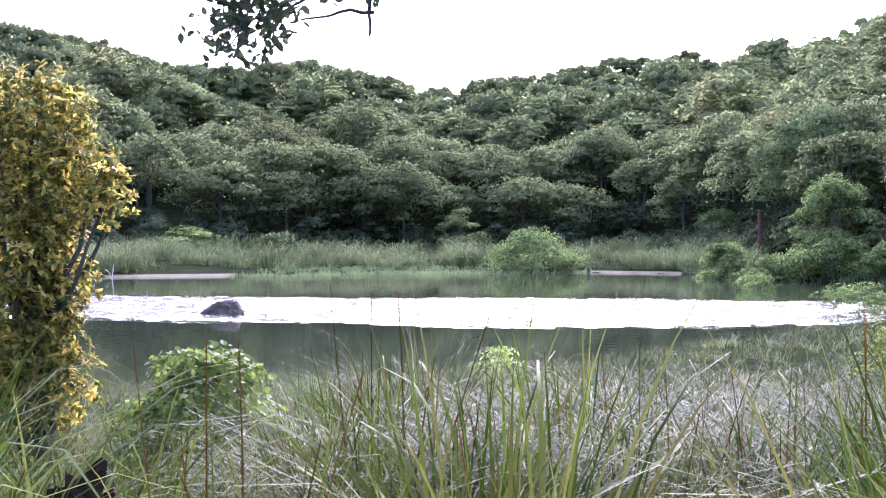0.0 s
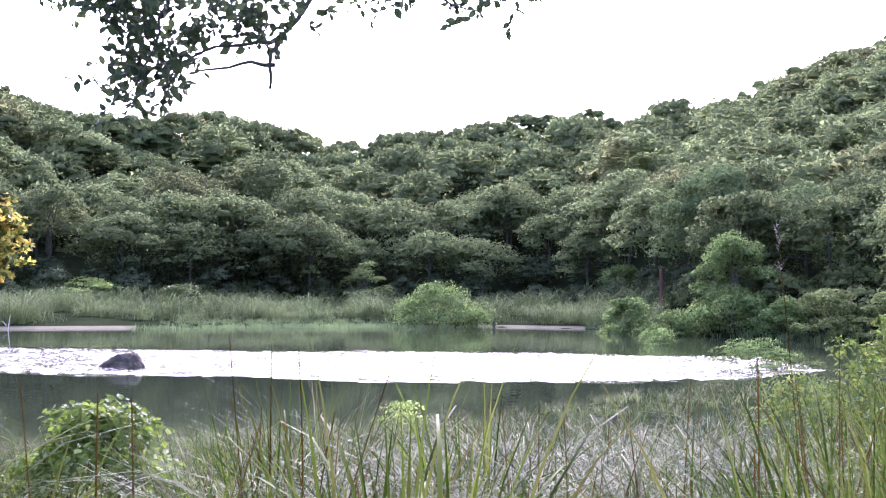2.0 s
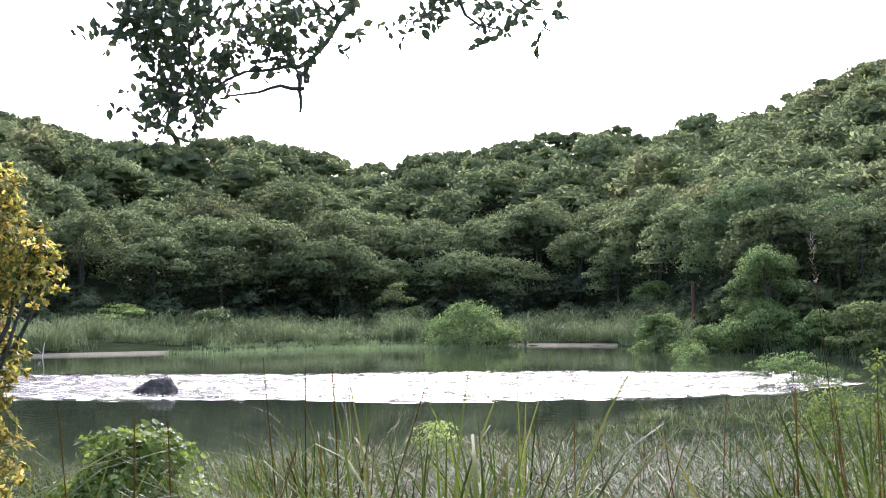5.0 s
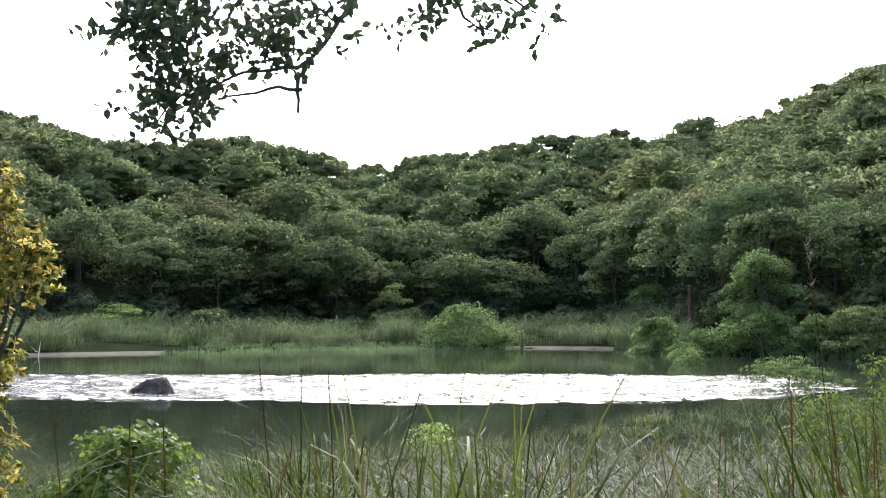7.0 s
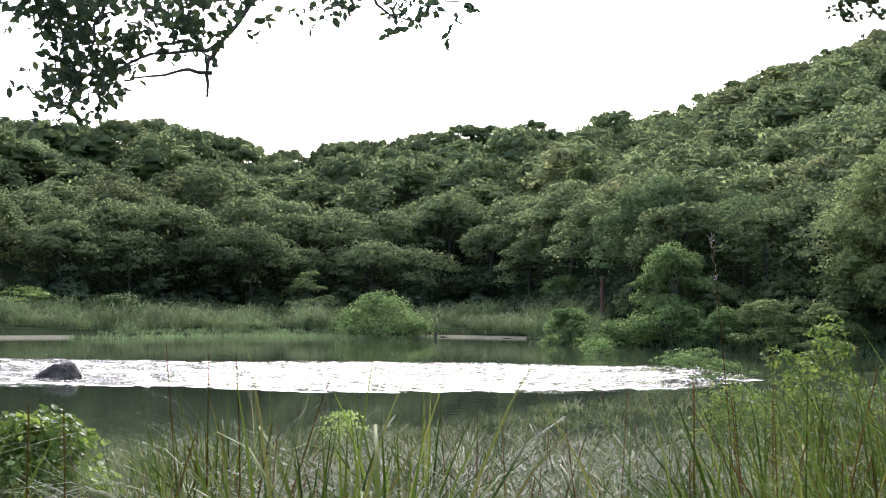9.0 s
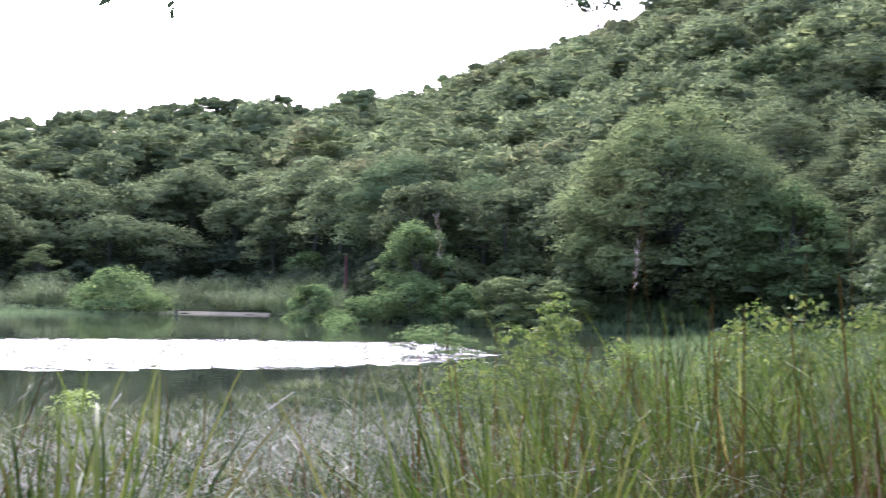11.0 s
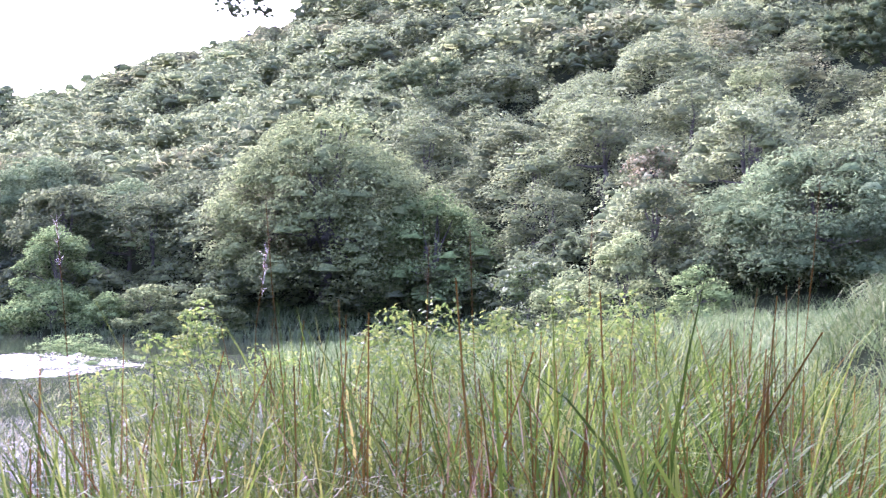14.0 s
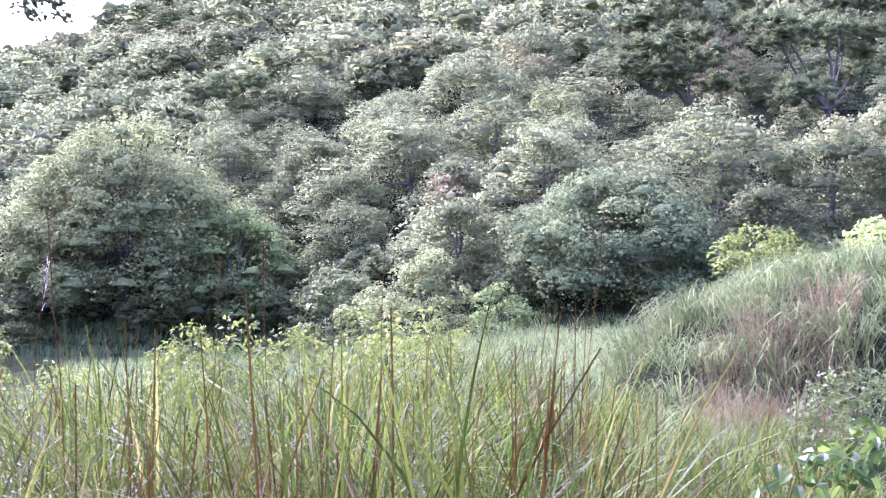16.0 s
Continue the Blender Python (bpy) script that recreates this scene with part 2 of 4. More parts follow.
SPRAY = (np.array([(0, -0.5, 0), (0.36, -0.05, 0.08), (0, 0.5, -0.05), (-0.36, 0.05, 0.08)]), np.array([(0, 1, 2), (0, 2, 3)]))
SHARD = (np.array([(0, -0.5, 0), (0.46, 0.1, 0.05), (-0.34, 0.46, -0.04)]), np.array([(0, 1, 2)]))
LEAF = (np.array([(0, 0, 0), (0, 0.5, -0.05), (0, 1, -0.16), (-0.2, 0.25, 0.04), (-0.22, 0.6, 0.0), (0.2, 0.25, 0.04), (0.22, 0.6, 0.0)]),
        np.array([(0, 1, 3), (1, 4, 3), (1, 2, 4), (0, 5, 1), (1, 5, 6), (1, 6, 2)]))


OVAL = (LEAF[0] * np.array([1.7, 1.0, 0.8]), LEAF[1])


def axes_for(normal, rng, along=None):
    n = normal / np.linalg.norm(normal, axis=1, keepdims=True)
    a = rng.normal(size=n.shape) if along is None else along
    y = a - (a * n).sum(1, keepdims=True) * n
    y /= np.linalg.norm(y, axis=1, keepdims=True) + 1e-9
    return np.stack([np.cross(y, n), y, n], 1)


def clump_leaves(centres, radii, per, size, rng, kind=LEAF, up=0.7, jitter=0.6, below=0.3, spread=0.35):
    """Leaves over a set of clumps: on the skin of each, thinner below, turned up and outwards."""
    c, ra = np.repeat(centres, per, 0), np.repeat(radii, per, 0)
    d = rng.normal(size=c.shape)
    d /= np.linalg.norm(d, axis=1, keepdims=True)
    flip = (d[:, 2] < 0) & (rng.random(len(d)) > below)
    d[flip, 2] *= -1
    p = c + d * ra * (1 - spread + 1.3 * spread * rng.random((len(d), 1)))
    nrm = d + np.array([0, 0, up]) + jitter * rng.normal(size=d.shape)
    along = d + 0.8 * rng.normal(size=d.shape) if kind is not SPRAY else None
    v, f = copies(kind[0], kind[1], p, axes_for(nrm, rng, along), size * rng.uniform(0.65, 1.3, len(p)))
    return v, f


def tube(points, radii, sides=6):
    """A round, tapering limb along a line of points."""
    pts, rows = [Vector(p) for p in points], []
    for i, p in enumerate(pts):
        d = (pts[min(i + 1, len(pts) - 1)] - pts[max(i - 1, 0)]).normalized()
        a = d.cross(Vector((0.3, 1, 0.2))).normalized()
        b = d.cross(a)
        rows += [p + (a * math.cos(q) + b * math.sin(q)) * radii[i] for q in (2 * math.pi * j / sides for j in range(sides))]
    f = [(i * sides + j, i * sides + (j + 1) % sides, (i + 1) * sides + (j + 1) % sides, (i + 1) * sides + j)
         for i in range(len(pts) - 1) for j in range(sides)]
    return np.array([tuple(v) for v in rows]), np.array(f)


def bent(a, b, n, sway, rng):
    """Points from a to b, swaying on the way."""
    a, b = np.array(a, float), np.array(b, float)
    s = np.linspace(0, 1, n)[:, None]
    w = np.cumsum(rng.normal(size=(n, 3)), 0) * sway
    w -= w[0] + s * (w[-1] - w[0])
    return a + (b - a) * s + w


def blades(base, phi, length, width, lean, curl, seg, rng, bow=2.2):
    """Grass blades: strips that leave the ground at a lean and bow over towards phi."""
    s = np.linspace(0, 1, seg + 1)
    ang = lean[:, None] + curl[:, None] * s ** bow
    ds = (length / seg)[:, None]
    run = np.concatenate([np.zeros((len(base), 1)), np.cumsum(np.sin(ang[:, 1:]) * ds, 1)], 1)
    up = np.concatenate([np.zeros((len(base), 1)), np.cumsum(np.cos(ang[:, 1:]) * ds, 1)], 1)
    hd = np.stack([np.cos(phi), np.sin(phi), 0 * phi], 1)
    mid = base[:, None] + run[..., None] * hd[:, None] + up[..., None] * np.array([0, 0, 1.0])
    tw = phi + math.pi / 2 + rng.normal(0, 0.5, len(phi))
    side = np.stack([np.cos(tw), np.sin(tw), 0 * tw], 1)
    w = width[:, None] * (0.55 + 0.9 * s - 1.4 * s ** 2.2).clip(0.04)[None]
    v = np.stack([mid - side[:, None] * w[..., None] / 2, mid + side[:, None] * w[..., None] / 2], 2).reshape(len(base), -1, 3)
    f = np.array([(2 * i, 2 * i + 1, 2 * i + 3, 2 * i + 2) for i in range(seg)])
    f = f[None] + (np.arange(len(base)) * 2 * (seg + 1))[:, None, None]
    return v.reshape(-1, 3), f.reshape(-1, 4)


def stalks(base, phi, length, radius, lean, curl, seg):
    """Thin three-sided stalks."""
    s = np.linspace(0, 1, seg + 1)
    ang = lean[:, None] + curl[:, None] * s
    ds = (length / seg)[:, None]
    zero = np.zeros((len(base), 1))
    run = np.concatenate([zero, np.cumsum(np.sin(ang[:, 1:]) * ds, 1)], 1)
    up = np.concatenate([zero, np.cumsum(np.cos(ang[:, 1:]) * ds, 1)], 1)
    hd = np.stack([np.cos(phi), np.sin(phi), 0 * phi], 1)
    mid = base[:, None] + run[..., None] * hd[:, None] + up[..., None] * np.array([0, 0, 1.0])
    q = np.arange(3) * 2 * math.pi / 3
    ring = np.stack([np.cos(q), np.sin(q), 0 * q], 1)
    w = radius[:, None] * (1 - 0.65 * s)[None]
    v = mid[:, :, None] + ring[None, None] * w[:, :, None, None]
    f = np.array([(3 * i + j, 3 * i + (j + 1) % 3, 3 * i + 3 + (j + 1) % 3, 3 * i + 3 + j) for i in range(seg) for j in range(3)])
    f = f[None] + (np.arange(len(base)) * 3 * (seg + 1))[:, None, None]
    return v.reshape(-1, 3), f.reshape(-1, 4)


# ---- the lie of the land, by bearing from the bank ----
B = [-180, -70, -36, -25, -18, -12, -7, 0, 4, 8, 11, 14, 18, 22, 26, 30, 33, 38, 45, 52, 60, 75, 110, 180]
NEAR = [70, 70, 70, 27, 21, 21, 22, 24, 26, 30, 34, 39, 46, 54, 60, 66, 71, 60, 56, 54, 54, 60, 70, 70]
FAR = [70, 70, 70, 80, 84, 87, 94, 97, 98, 96, 87, 82, 78, 76, 74, 72, 71, 60, 56, 54, 54, 60, 70, 70]
BASE = [110, 110, 104, 110, 114, 117, 122, 124, 124, 118, 100, 88, 82, 80, 78, 76, 74, 66, 62, 60, 60, 70, 90, 110]
RIDGE = [260, 260, 220, 200, 190, 185, 185, 190, 190, 190, 195, 200, 205, 210, 215, 220, 220, 220, 220, 220, 220, 230, 260, 260]
SKY_B = [-180, -70, -36, -23, -21, -19, -17, -15, -13, -11, -9, -7, -5, -3.8, -2.2, 0.4, 3, 5.6, 8.2, 9.6, 11, 13.3, 14, 15.8, 17, 18.2, 20, 22, 23.5, 24.8, 25.4, 26.4, 30, 34, 38, 45, 52, 60, 75, 110, 180]
SKY_E = [4, 6, 9.3, 9.25, 9.25, 8.95, 8.3, 7.95, 7.55, 7.9, 8.2, 7.95, 7.15, 6.9, 7.35, 7.6, 7.95, 8.3, 8.5, 8.2, 8.35, 8.4, 8.7, 9.2, 9.75, 10.3, 10.9, 11.75, 12.0, 12.3, 13.0, 13.7, 15, 16.2, 17, 18, 18.5, 18, 14, 6, 4]
SHORE = [0.9, 0.9, 0.4, 0, 0, 0, 0, 0, 0, 0, 0, 0, 0, 0, 0, 0, 0.1, 1.0, 1.7, 2.0, 2.0, 1.6, 1.0, 0.9]
MOUND = polar(62.5, 19.0)


def wave(x, y, k, seed):
    return (np.sin(x * k + seed) * np.cos(y * k * 1.3 + seed * 2) + 0.5 * np.sin(x * k * 2.3 + y * k * 1.7 + seed * 3)) / 1.5


def height(x, y):
    x, y = np.asarray(x, float), np.asarray(y, float)
    az, r = np.degrees(np.arctan2(x, y)), np.hypot(x, y)
    near, far, base, ridge, shore = (np.interp(az, B, q) for q in (NEAR, FAR, BASE, RIDGE, SHORE))
    crest = np.interp(az, SKY_B, SKY_E)
    top = EYE[2] + ridge * np.tan(np.radians(crest)) - 3.6
    u = np.clip(r / near, 0, 1)
    z_near = 1.0 * (1 - u) + shore * u + 0.02
    w = np.clip((r - near) / np.maximum(far - near, 0.1), 0, 1)
    pond = np.where(far - near > 1, np.minimum(1.0, (far - near) / 10) * -1.2 * np.sin(np.pi * w) ** 0.6, 0)
    k = np.clip((r - far) / np.maximum(base - far, 0.1), 0, 1)
    foot = np.maximum(shore, 0.02)
    bank = foot + 0.15 * np.clip((r - far) / 1.5, 0, 1) + 1.15 * k
    h = np.clip((r - base) / (ridge - base), 0, 1)
    hill = foot + 1.3 + (top - foot - 1.3) * (0.85 * h + 0.15 * h * h) + 1.0 * wave(x, y, 0.06, 1.0) * np.sin(np.pi * h)
    over = top - np.clip(r - ridge - 10, 0, 60) * 0.25
    z = np.where(r < near, z_near, np.where(r < far, np.where(far - near > 1, pond, foot), np.where(r < base, bank, np.where(r < ridge, hill, over))))
    z = z + np.where(r < near, 0.06 * wave(x, y, 0.8, 2.0), 0) * np.clip((near - r) / 3, 0, 1)
    d = np.hypot((x - MOUND[0]) / 1.15, y - MOUND[1])
    return z + 2.0 * np.clip(1 - (d / 4.3) ** 2, 0, 1) ** 0.55


def on_ground(az, r, lift=0.0):
    x, y, _ = polar(az, r)
    return (x, y, float(height(x, y)) + lift)


def build_ground():
    az = np.radians(np.concatenate([np.arange(-180, -30, 5), np.arange(-30, 70, 0.8), np.arange(70, 180, 5)]))
    r = np.concatenate([[0.0, 0.4], np.geomspace(0.8, 26, 44), np.arange(27, 130, 1.7), np.arange(130, 290, 4.5), np.geomspace(300, 3500, 14)])
    aa, rr = np.meshgrid(az, r, indexing="ij")
    x, y = rr * np.sin(aa), rr * np.cos(aa)
    v = np.stack([x, y, height(x, y)], -1).reshape(-1, 3)
    n, m = len(az), len(r)
    i, j = np.meshgrid(np.arange(n), np.arange(m - 1), indexing="ij")
    i2 = (i + 1) % n
    f = np.stack([i * m + j, i * m + j + 1, i2 * m + j + 1, i2 * m + j], -1).reshape(-1, 4)
    me = mesh_from("ground", v, f, True)
    ob = part("ground", me, SOIL, None)
    tagged(ob, "grassy earth bank sloping to the pond and wooded hills", "ground", "", "structure")
    return ob


build_ground()


def pond_surface():
    """The pond's calm sheet, and the strip across it where the wind raises ripples."""
    x, y = np.meshgrid(np.arange(-21, 17.01, 0.17), np.arange(34.5, 58.51, 0.1), indexing="ij")
    wob = 0.9 * wave(x, y * 0.3, 0.35, 4.0)
    streak = 0.5 + 0.5 * wave(x * 0.9, y * 2.2, 1.1, 5.0) + 0.35 * wave(x * 2.1, y * 3.1, 1.3, 8.0)
    lo = 36.2 + 0.012 * (x + 1) ** 2 + wob
    hi = 56.2 - 0.002 * (x + 1) ** 2 + wob
    inside = np.minimum(np.minimum((y - lo) / 3.2, (hi - y) / 5.0), np.minimum((15.8 - x) / 3, (x + 20.9) / 2))
    mask = np.clip((inside - 0.55 * streak) * 3 + 0.3, 0, 1) * np.clip(0.45 + 0.8 * (streak + inside * 0.3), 0.35, 1)
    mask *= np.clip(inside * 8, 0, 1)
    rng, z = rng_of(5), 0 * x
    for k in range(26):
        length, way = rng.uniform(0.4, 0.85), rng.normal(1.55, 0.8)
        q = 2 * math.pi / length
        bow = 0.4 * wave(x, y, 0.5 + 0.1 * k, float(k))
        z += length * 0.0046 * np.sin(q * (x * math.cos(way) + y * math.sin(way)) + rng.uniform(0, 6.28) + bow)
    z = (z + 0.04) * mask
    n, m = x.shape
    i, j = np.meshgrid(np.arange(n - 1), np.arange(m - 1), indexing="ij")
    f = np.stack([i * m + j, (i + 1) * m + j, (i + 1) * m + j + 1, i * m + j + 1], -1).reshape(-1, 4)
    water = part("water", mesh_from("water", [(-75, 14, 0), (75, 14, 0), (75, 112, 0), (-75, 112, 0), (x[0, 0], y[0, 0], 0), (x[-1, -1], y[0, 0], 0), (x[-1, -1], y[-1, -1], 0), (x[0, 0], y[-1, -1], 0)],
                                    [(0, 1, 5, 4), (1, 2, 6, 5), (2, 3, 7, 6), (3, 0, 4, 7)]), WATER, None)
    tagged(water, "dark still pond water with a wind-ruffled silver strip", "water", "", "structure")
    me = mesh_from("ripples", np.stack([x, y, z], -1), f, True)
    me.attributes.new("ruffle", "FLOAT", "POINT").data.foreach_set("value", mask.ravel().astype(np.float32))
    part("ripples", me, RIPPLE, water)


pond_surface()


# ---- trees of the wooded hills ----
PAD = (np.array([(1, 0, -0.1), (0.7, 0.7, 0), (0, 1, -0.1), (-0.7, 0.7, 0), (-1, 0, -0.1), (-0.7, -0.7, 0), (0, -1, -0.1), (0.7, -0.7, 0), (0.35, 0.3, 0.85), (-0.4, 0.1, 0.9), (0.1, -0.45, 0.85), (0, 0, -0.75)], float),
       np.array([(0, 1, 8), (1, 2, 8), (2, 3, 9), (3, 4, 9), (4, 5, 9), (5, 6, 10), (6, 7, 10), (7, 0, 10), (2, 9, 8), (5, 10, 9), (0, 8, 10), (8, 9, 10),
                 (1, 0, 11), (2, 1, 11), (3, 2, 11), (4, 3, 11), (5, 4, 11), (6, 5, 11), (7, 6, 11), (0, 7, 11)]))


def unit(v):
    return v / (np.linalg.norm(v, axis=-1, keepdims=True) + 1e-9)


def pads(centres, radii, rng, faces=20):
    """The close hearts of leaf clumps, which the outer leaves sit on."""
    n, k = len(centres), len(PAD[0])
    v = PAD[0][None] * (1 + 0.15 * rng.normal(size=(n, k, 1))) * radii[:, None]
    f = PAD[1][None, :faces] + (np.arange(n) * k)[:, None, None]
    return (v + centres[:, None]).reshape(-1, 3), f.reshape(-1, 3), unit(v / radii[:, None] ** 2 + np.array([0, 0, 0.25])).reshape(-1, 3)


def clump_sprays(centres, radii, per, size, rng, kind=SPRAY, below=0.3, ruffle=0.55):
    """Small sprays of leaves over rounded clumps, shaded with the clump's own swell."""
    c, ra = np.repeat(centres, per, 0), np.repeat(radii, per, 0)
    d = unit(rng.normal(size=c.shape))
    flip = (d[:, 2] < 0) & (rng.random(len(d)) > below)
    d[flip, 2] *= -1
    p = c + d * ra * (0.82 + 0.36 * rng.random((len(d), 1)))
    out = unit(d / ra)
    v, f = copies(kind[0], kind[1], p, axes_for(out + np.array([0, 0, 0.2]) + ruffle * rng.normal(size=d.shape), rng), size * rng.uniform(0.6, 1.35, len(p)))
    n = unit(out + np.array([0, 0, 0.4]) + 0.26 * rng.normal(size=d.shape))
    return v, f, np.repeat(n, len(kind[0]), 0)


def crown_of(rng, radius, tall, foot, clumps, per, leaf, flat=0.5, kind=SPRAY, below=0.3, low_share=0.22, heart=0.72, ruffle=0.6):
    """A crown of flattened clumps set over a dome, thicker towards the top, with gaps between them."""
    q = (np.arange(clumps) + 0.5) / clumps
    q = np.sqrt(q) * rng.uniform(0.85, 1.1, clumps)
    a = np.arange(clumps) * 2.39996 + rng.normal(0, 0.35, clumps)
    rho = radius * 0.8 * q
    z = foot + (tall - foot) * np.sqrt(np.clip(1 - (0.93 * q) ** 2, 0.02, 1)) * rng.uniform(0.8, 1.0, clumps)
    low = rng.random(clumps) < low_share
    z = np.where(low, foot + (z - foot) * rng.uniform(0.3 if low_share < 0.3 else 0.08, 0.75, clumps), z)
    rho = np.where(low, radius * 0.8, rho)
    c = np.stack([rho * np.cos(a), rho * np.sin(a), z], 1)
    s = radius * rng.uniform(0.24, 0.5, clumps) * (14 / max(clumps, 14)) ** 0.3
    ra = np.stack([s, s * rng.uniform(0.8, 1.15, clumps), s * flat], 1)
    if kind is SPRAY or kind is SHARD:
        return join([clump_sprays(c, ra, per, leaf, rng, kind, below, ruffle), pads(c, ra * heart, rng, 20 if kind is SPRAY else 12)]), c
    return clump_leaves(c, ra, per, leaf, rng, kind, 0.3, 0.48, below, 0.24), c


def trunk_of(rng, tall, thick, crown_points, limbs=4, sides=6):
    pieces = [tube(bent((0, 0, -1.2), (rng.normal(0, 0.2), rng.normal(0, 0.2), tall * 0.75), 6, 0.12, rng), np.linspace(thick, thick * 0.35, 6), sides)]
    for p in crown_points[:limbs]:
        z0 = tall * rng.uniform(0.3, 0.5)
        pieces.append(tube(bent((0, 0, z0), p, 5, 0.12, rng), np.linspace(thick * 0.5, thick * 0.12, 5), sides))
    return join(pieces)


FOREST_KINDS = []
for k in range(7):
    rng = rng_of(100 + k)
    crown, points = crown_of(rng, 3.6 + 0.25 * k, 6.2 + 0.6 * (k % 3), 1.5, 40 + k % 3, 104, 0.27, 0.6, SHARD, 0.3, 0.16, 0.42, 0.75)
    far, _ = crown_of(rng_of(150 + k), 3.7 + 0.2 * k, 6.2 + 0.6 * (k % 3), 1.0, 28, 40, 0.40, 0.62, SHARD, below=0.25, heart=0.55)
    FOREST_KINDS.append((crown, trunk_of(rng, 6.0, 0.17, points), far))
for k in range(3):
    rng = rng_of(170 + k)
    crown, points = crown_of(rng, 3.2 + 0.3 * k, 5.6 + 0.5 * k, 0.3, 42, 150, 0.17, 0.62, SHARD, 0.3, 0.36, 0.45, 0.7)
    FOREST_KINDS.append((crown, trunk_of(rng, 5.0, 0.15, points), crown))
for k in range(3):
    thin, _ = crown_of(rng_of(180 + k), 4.0 + 0.3 * k, 6.4 + 0.5 * k, 0.5, 25, 40, 0.42, 0.6, SHARD, below=0.2, heart=0.56)
    FOREST_KINDS.append((thin, None, thin))
for k in range(3):
    crest, _ = crown_of(rng_of(190 + k), 4.2 + 0.3 * k, 5.4 + 0.3 * k, 0.2, 48, 40, 0.33, 0.85, SHARD, below=0.4, low_share=0.3, heart=0.7, ruffle=0.9)
    FOREST_KINDS.append((crest, None, crest))


def forest_places():
    rng, out = rng_of(7), []
    r = 56.0
    while r < 236:
        for az in np.arange(-28, 68, math.degrees(6.3 / r)):
            a, q = az + rng.normal(0, math.degrees(1.3 / r)), r + rng.normal(0, 1.4)
            base, ridge = np.interp(a, B, BASE), np.interp(a, B, RIDGE)
            kind = int(rng.integers(0, 7)) if q < 150 else 10 + int(rng.integers(0, 3))
            if q > ridge - 26:
                kind = 13 + int(rng.integers(0, 3))
            if a > 27 and q < 112:
                kind = 7 + int(rng.integers(0, 3))
            hides = (48 < a < 62 and 70 < q < 101) or (50 < a < 56 and 100 < q < 116)
            if base + 0.5 < q < ridge - 5:
                out.append((a, q, q - base, kind, rng.uniform(0.82, 1.35) * (0.62 if hides else 1), rng.uniform(0, 360)))
        r += 6.0 if r < 130 else 7.0
    for az in np.arange(-27, 66, 1.0):
        a = az + rng.normal(0, 0.2)
        q = float(np.interp(a, B, RIDGE)) + rng.normal(-1, 1.5)
        out.append((a, q, 99, 13 + int(rng.integers(0, 3)), rng.uniform(0.9, 1.1), rng.uniform(0, 360)))
    return out


PLACES = forest_places()
FRONT = sorted([p for p in PLACES if p[2] < 22 and p[3] < 10], key=lambda p: p[2])[:260]
DEEP = [p for p in PLACES if p not in FRONT]
masters = []
for k, (crown, wood, _) in enumerate(FOREST_KINDS):
    tree = None
    for a, q, _, kind, size, turn in FRONT:
        if kind != k:
            continue
        spot = pose(*on_ground(a, q), 0, 0, turn)
        if tree is None:
            tree = thing("tree", (0, 0, 0), "evergreen tree with a layered dark green crown at the wood's edge", "tree", "trees at the foot of the wooded hill")
            part("trunk", mesh_from("trunk", *wood, True), BARK, tree)
            part("crown", leafy("crown", crown), FOREST, tree)
            tree.scale = (size, size, size)
            tree.matrix_basis = spot @ Matrix.Scale(size, 4)
        else:
            copy_thing(tree, spot).scale = (size, size, size)
pieces = []
for a, q, _, kind, size, turn in DEEP:
    v, f, up = FOREST_KINDS[kind][2]
    c, s = math.cos(radians(turn)), math.sin(radians(turn))
    spin = np.array([(c, s, 0), (-s, c, 0), (0, 0, 1)])
    pieces.append((v @ spin * size + np.array(on_ground(a, q, -2.4 if q > np.interp(a, B, RIDGE) - 14 else -0.8)), f, up @ spin))
woods = part("woods", leafy("woods", join(pieces)), FOREST, None)
tagged(woods, "dense evergreen broad-leaved woods covering the hillsides", "woods", "", "stuff")

under = rng_of(8)
# the left stretch is coloured darker to stand for shade below the crowns
for lo, hi, leaves, label in ((-28, 13, UNDER_SHADE, "leafy undergrowth at the foot of the woods, its shade put into the leaf colour"), (13, 67, FOREST, "leafy green undergrowth along the foot of the hill")):
    pieces = []
    for az in np.arange(lo, hi, 1.7):
        for q in (-0.2, 5.0):
            a = az + under.normal(0, 0.3)
            r = float(np.interp(a, B, BASE)) + q + under.normal(0, 0.6)
            v, f, up = FOREST_KINDS[int(under.integers(0, 7))][2]
            pieces.append(((v - np.array([0, 0, 1.2])) * np.array([0.45, 0.45, 0.5]) * under.uniform(0.7, 1.3) + np.array(on_ground(a, r, -0.2)), f, up))
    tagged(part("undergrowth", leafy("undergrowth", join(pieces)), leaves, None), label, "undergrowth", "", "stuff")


# ---- single trees and bushes round the pond ----
def bush(name, place, wide, tall, material, label, category="bush", seed=0, leaf=0.324, clumps=20, per=62, kind=SPRAY, foot=0.05, flat=0.7, wood=BARK, group="", thick=0.05, turn=0.0, below=0.4, limbs=6, low=0.4):
    rng = rng_of(seed)
    ob = thing(name, place, label, category, group, "", turn)
    if kind is SPRAY:
        kind, leaf, per = SHARD, leaf * 0.52, int(per * 3.0)
    leaves, points = crown_of(rng, wide / 2, tall, tall * foot, clumps, per, leaf, flat, kind, below, low, 0.42, 0.8)
    part("foliage" if tall < 5 else "crown", leafy("foliage", leaves), material, ob)
    part("stem" if tall < 5 else "trunk", mesh_from("stem", *trunk_of(rng, tall * 0.8, thick, points, limbs), True), wood, ob)
    return ob


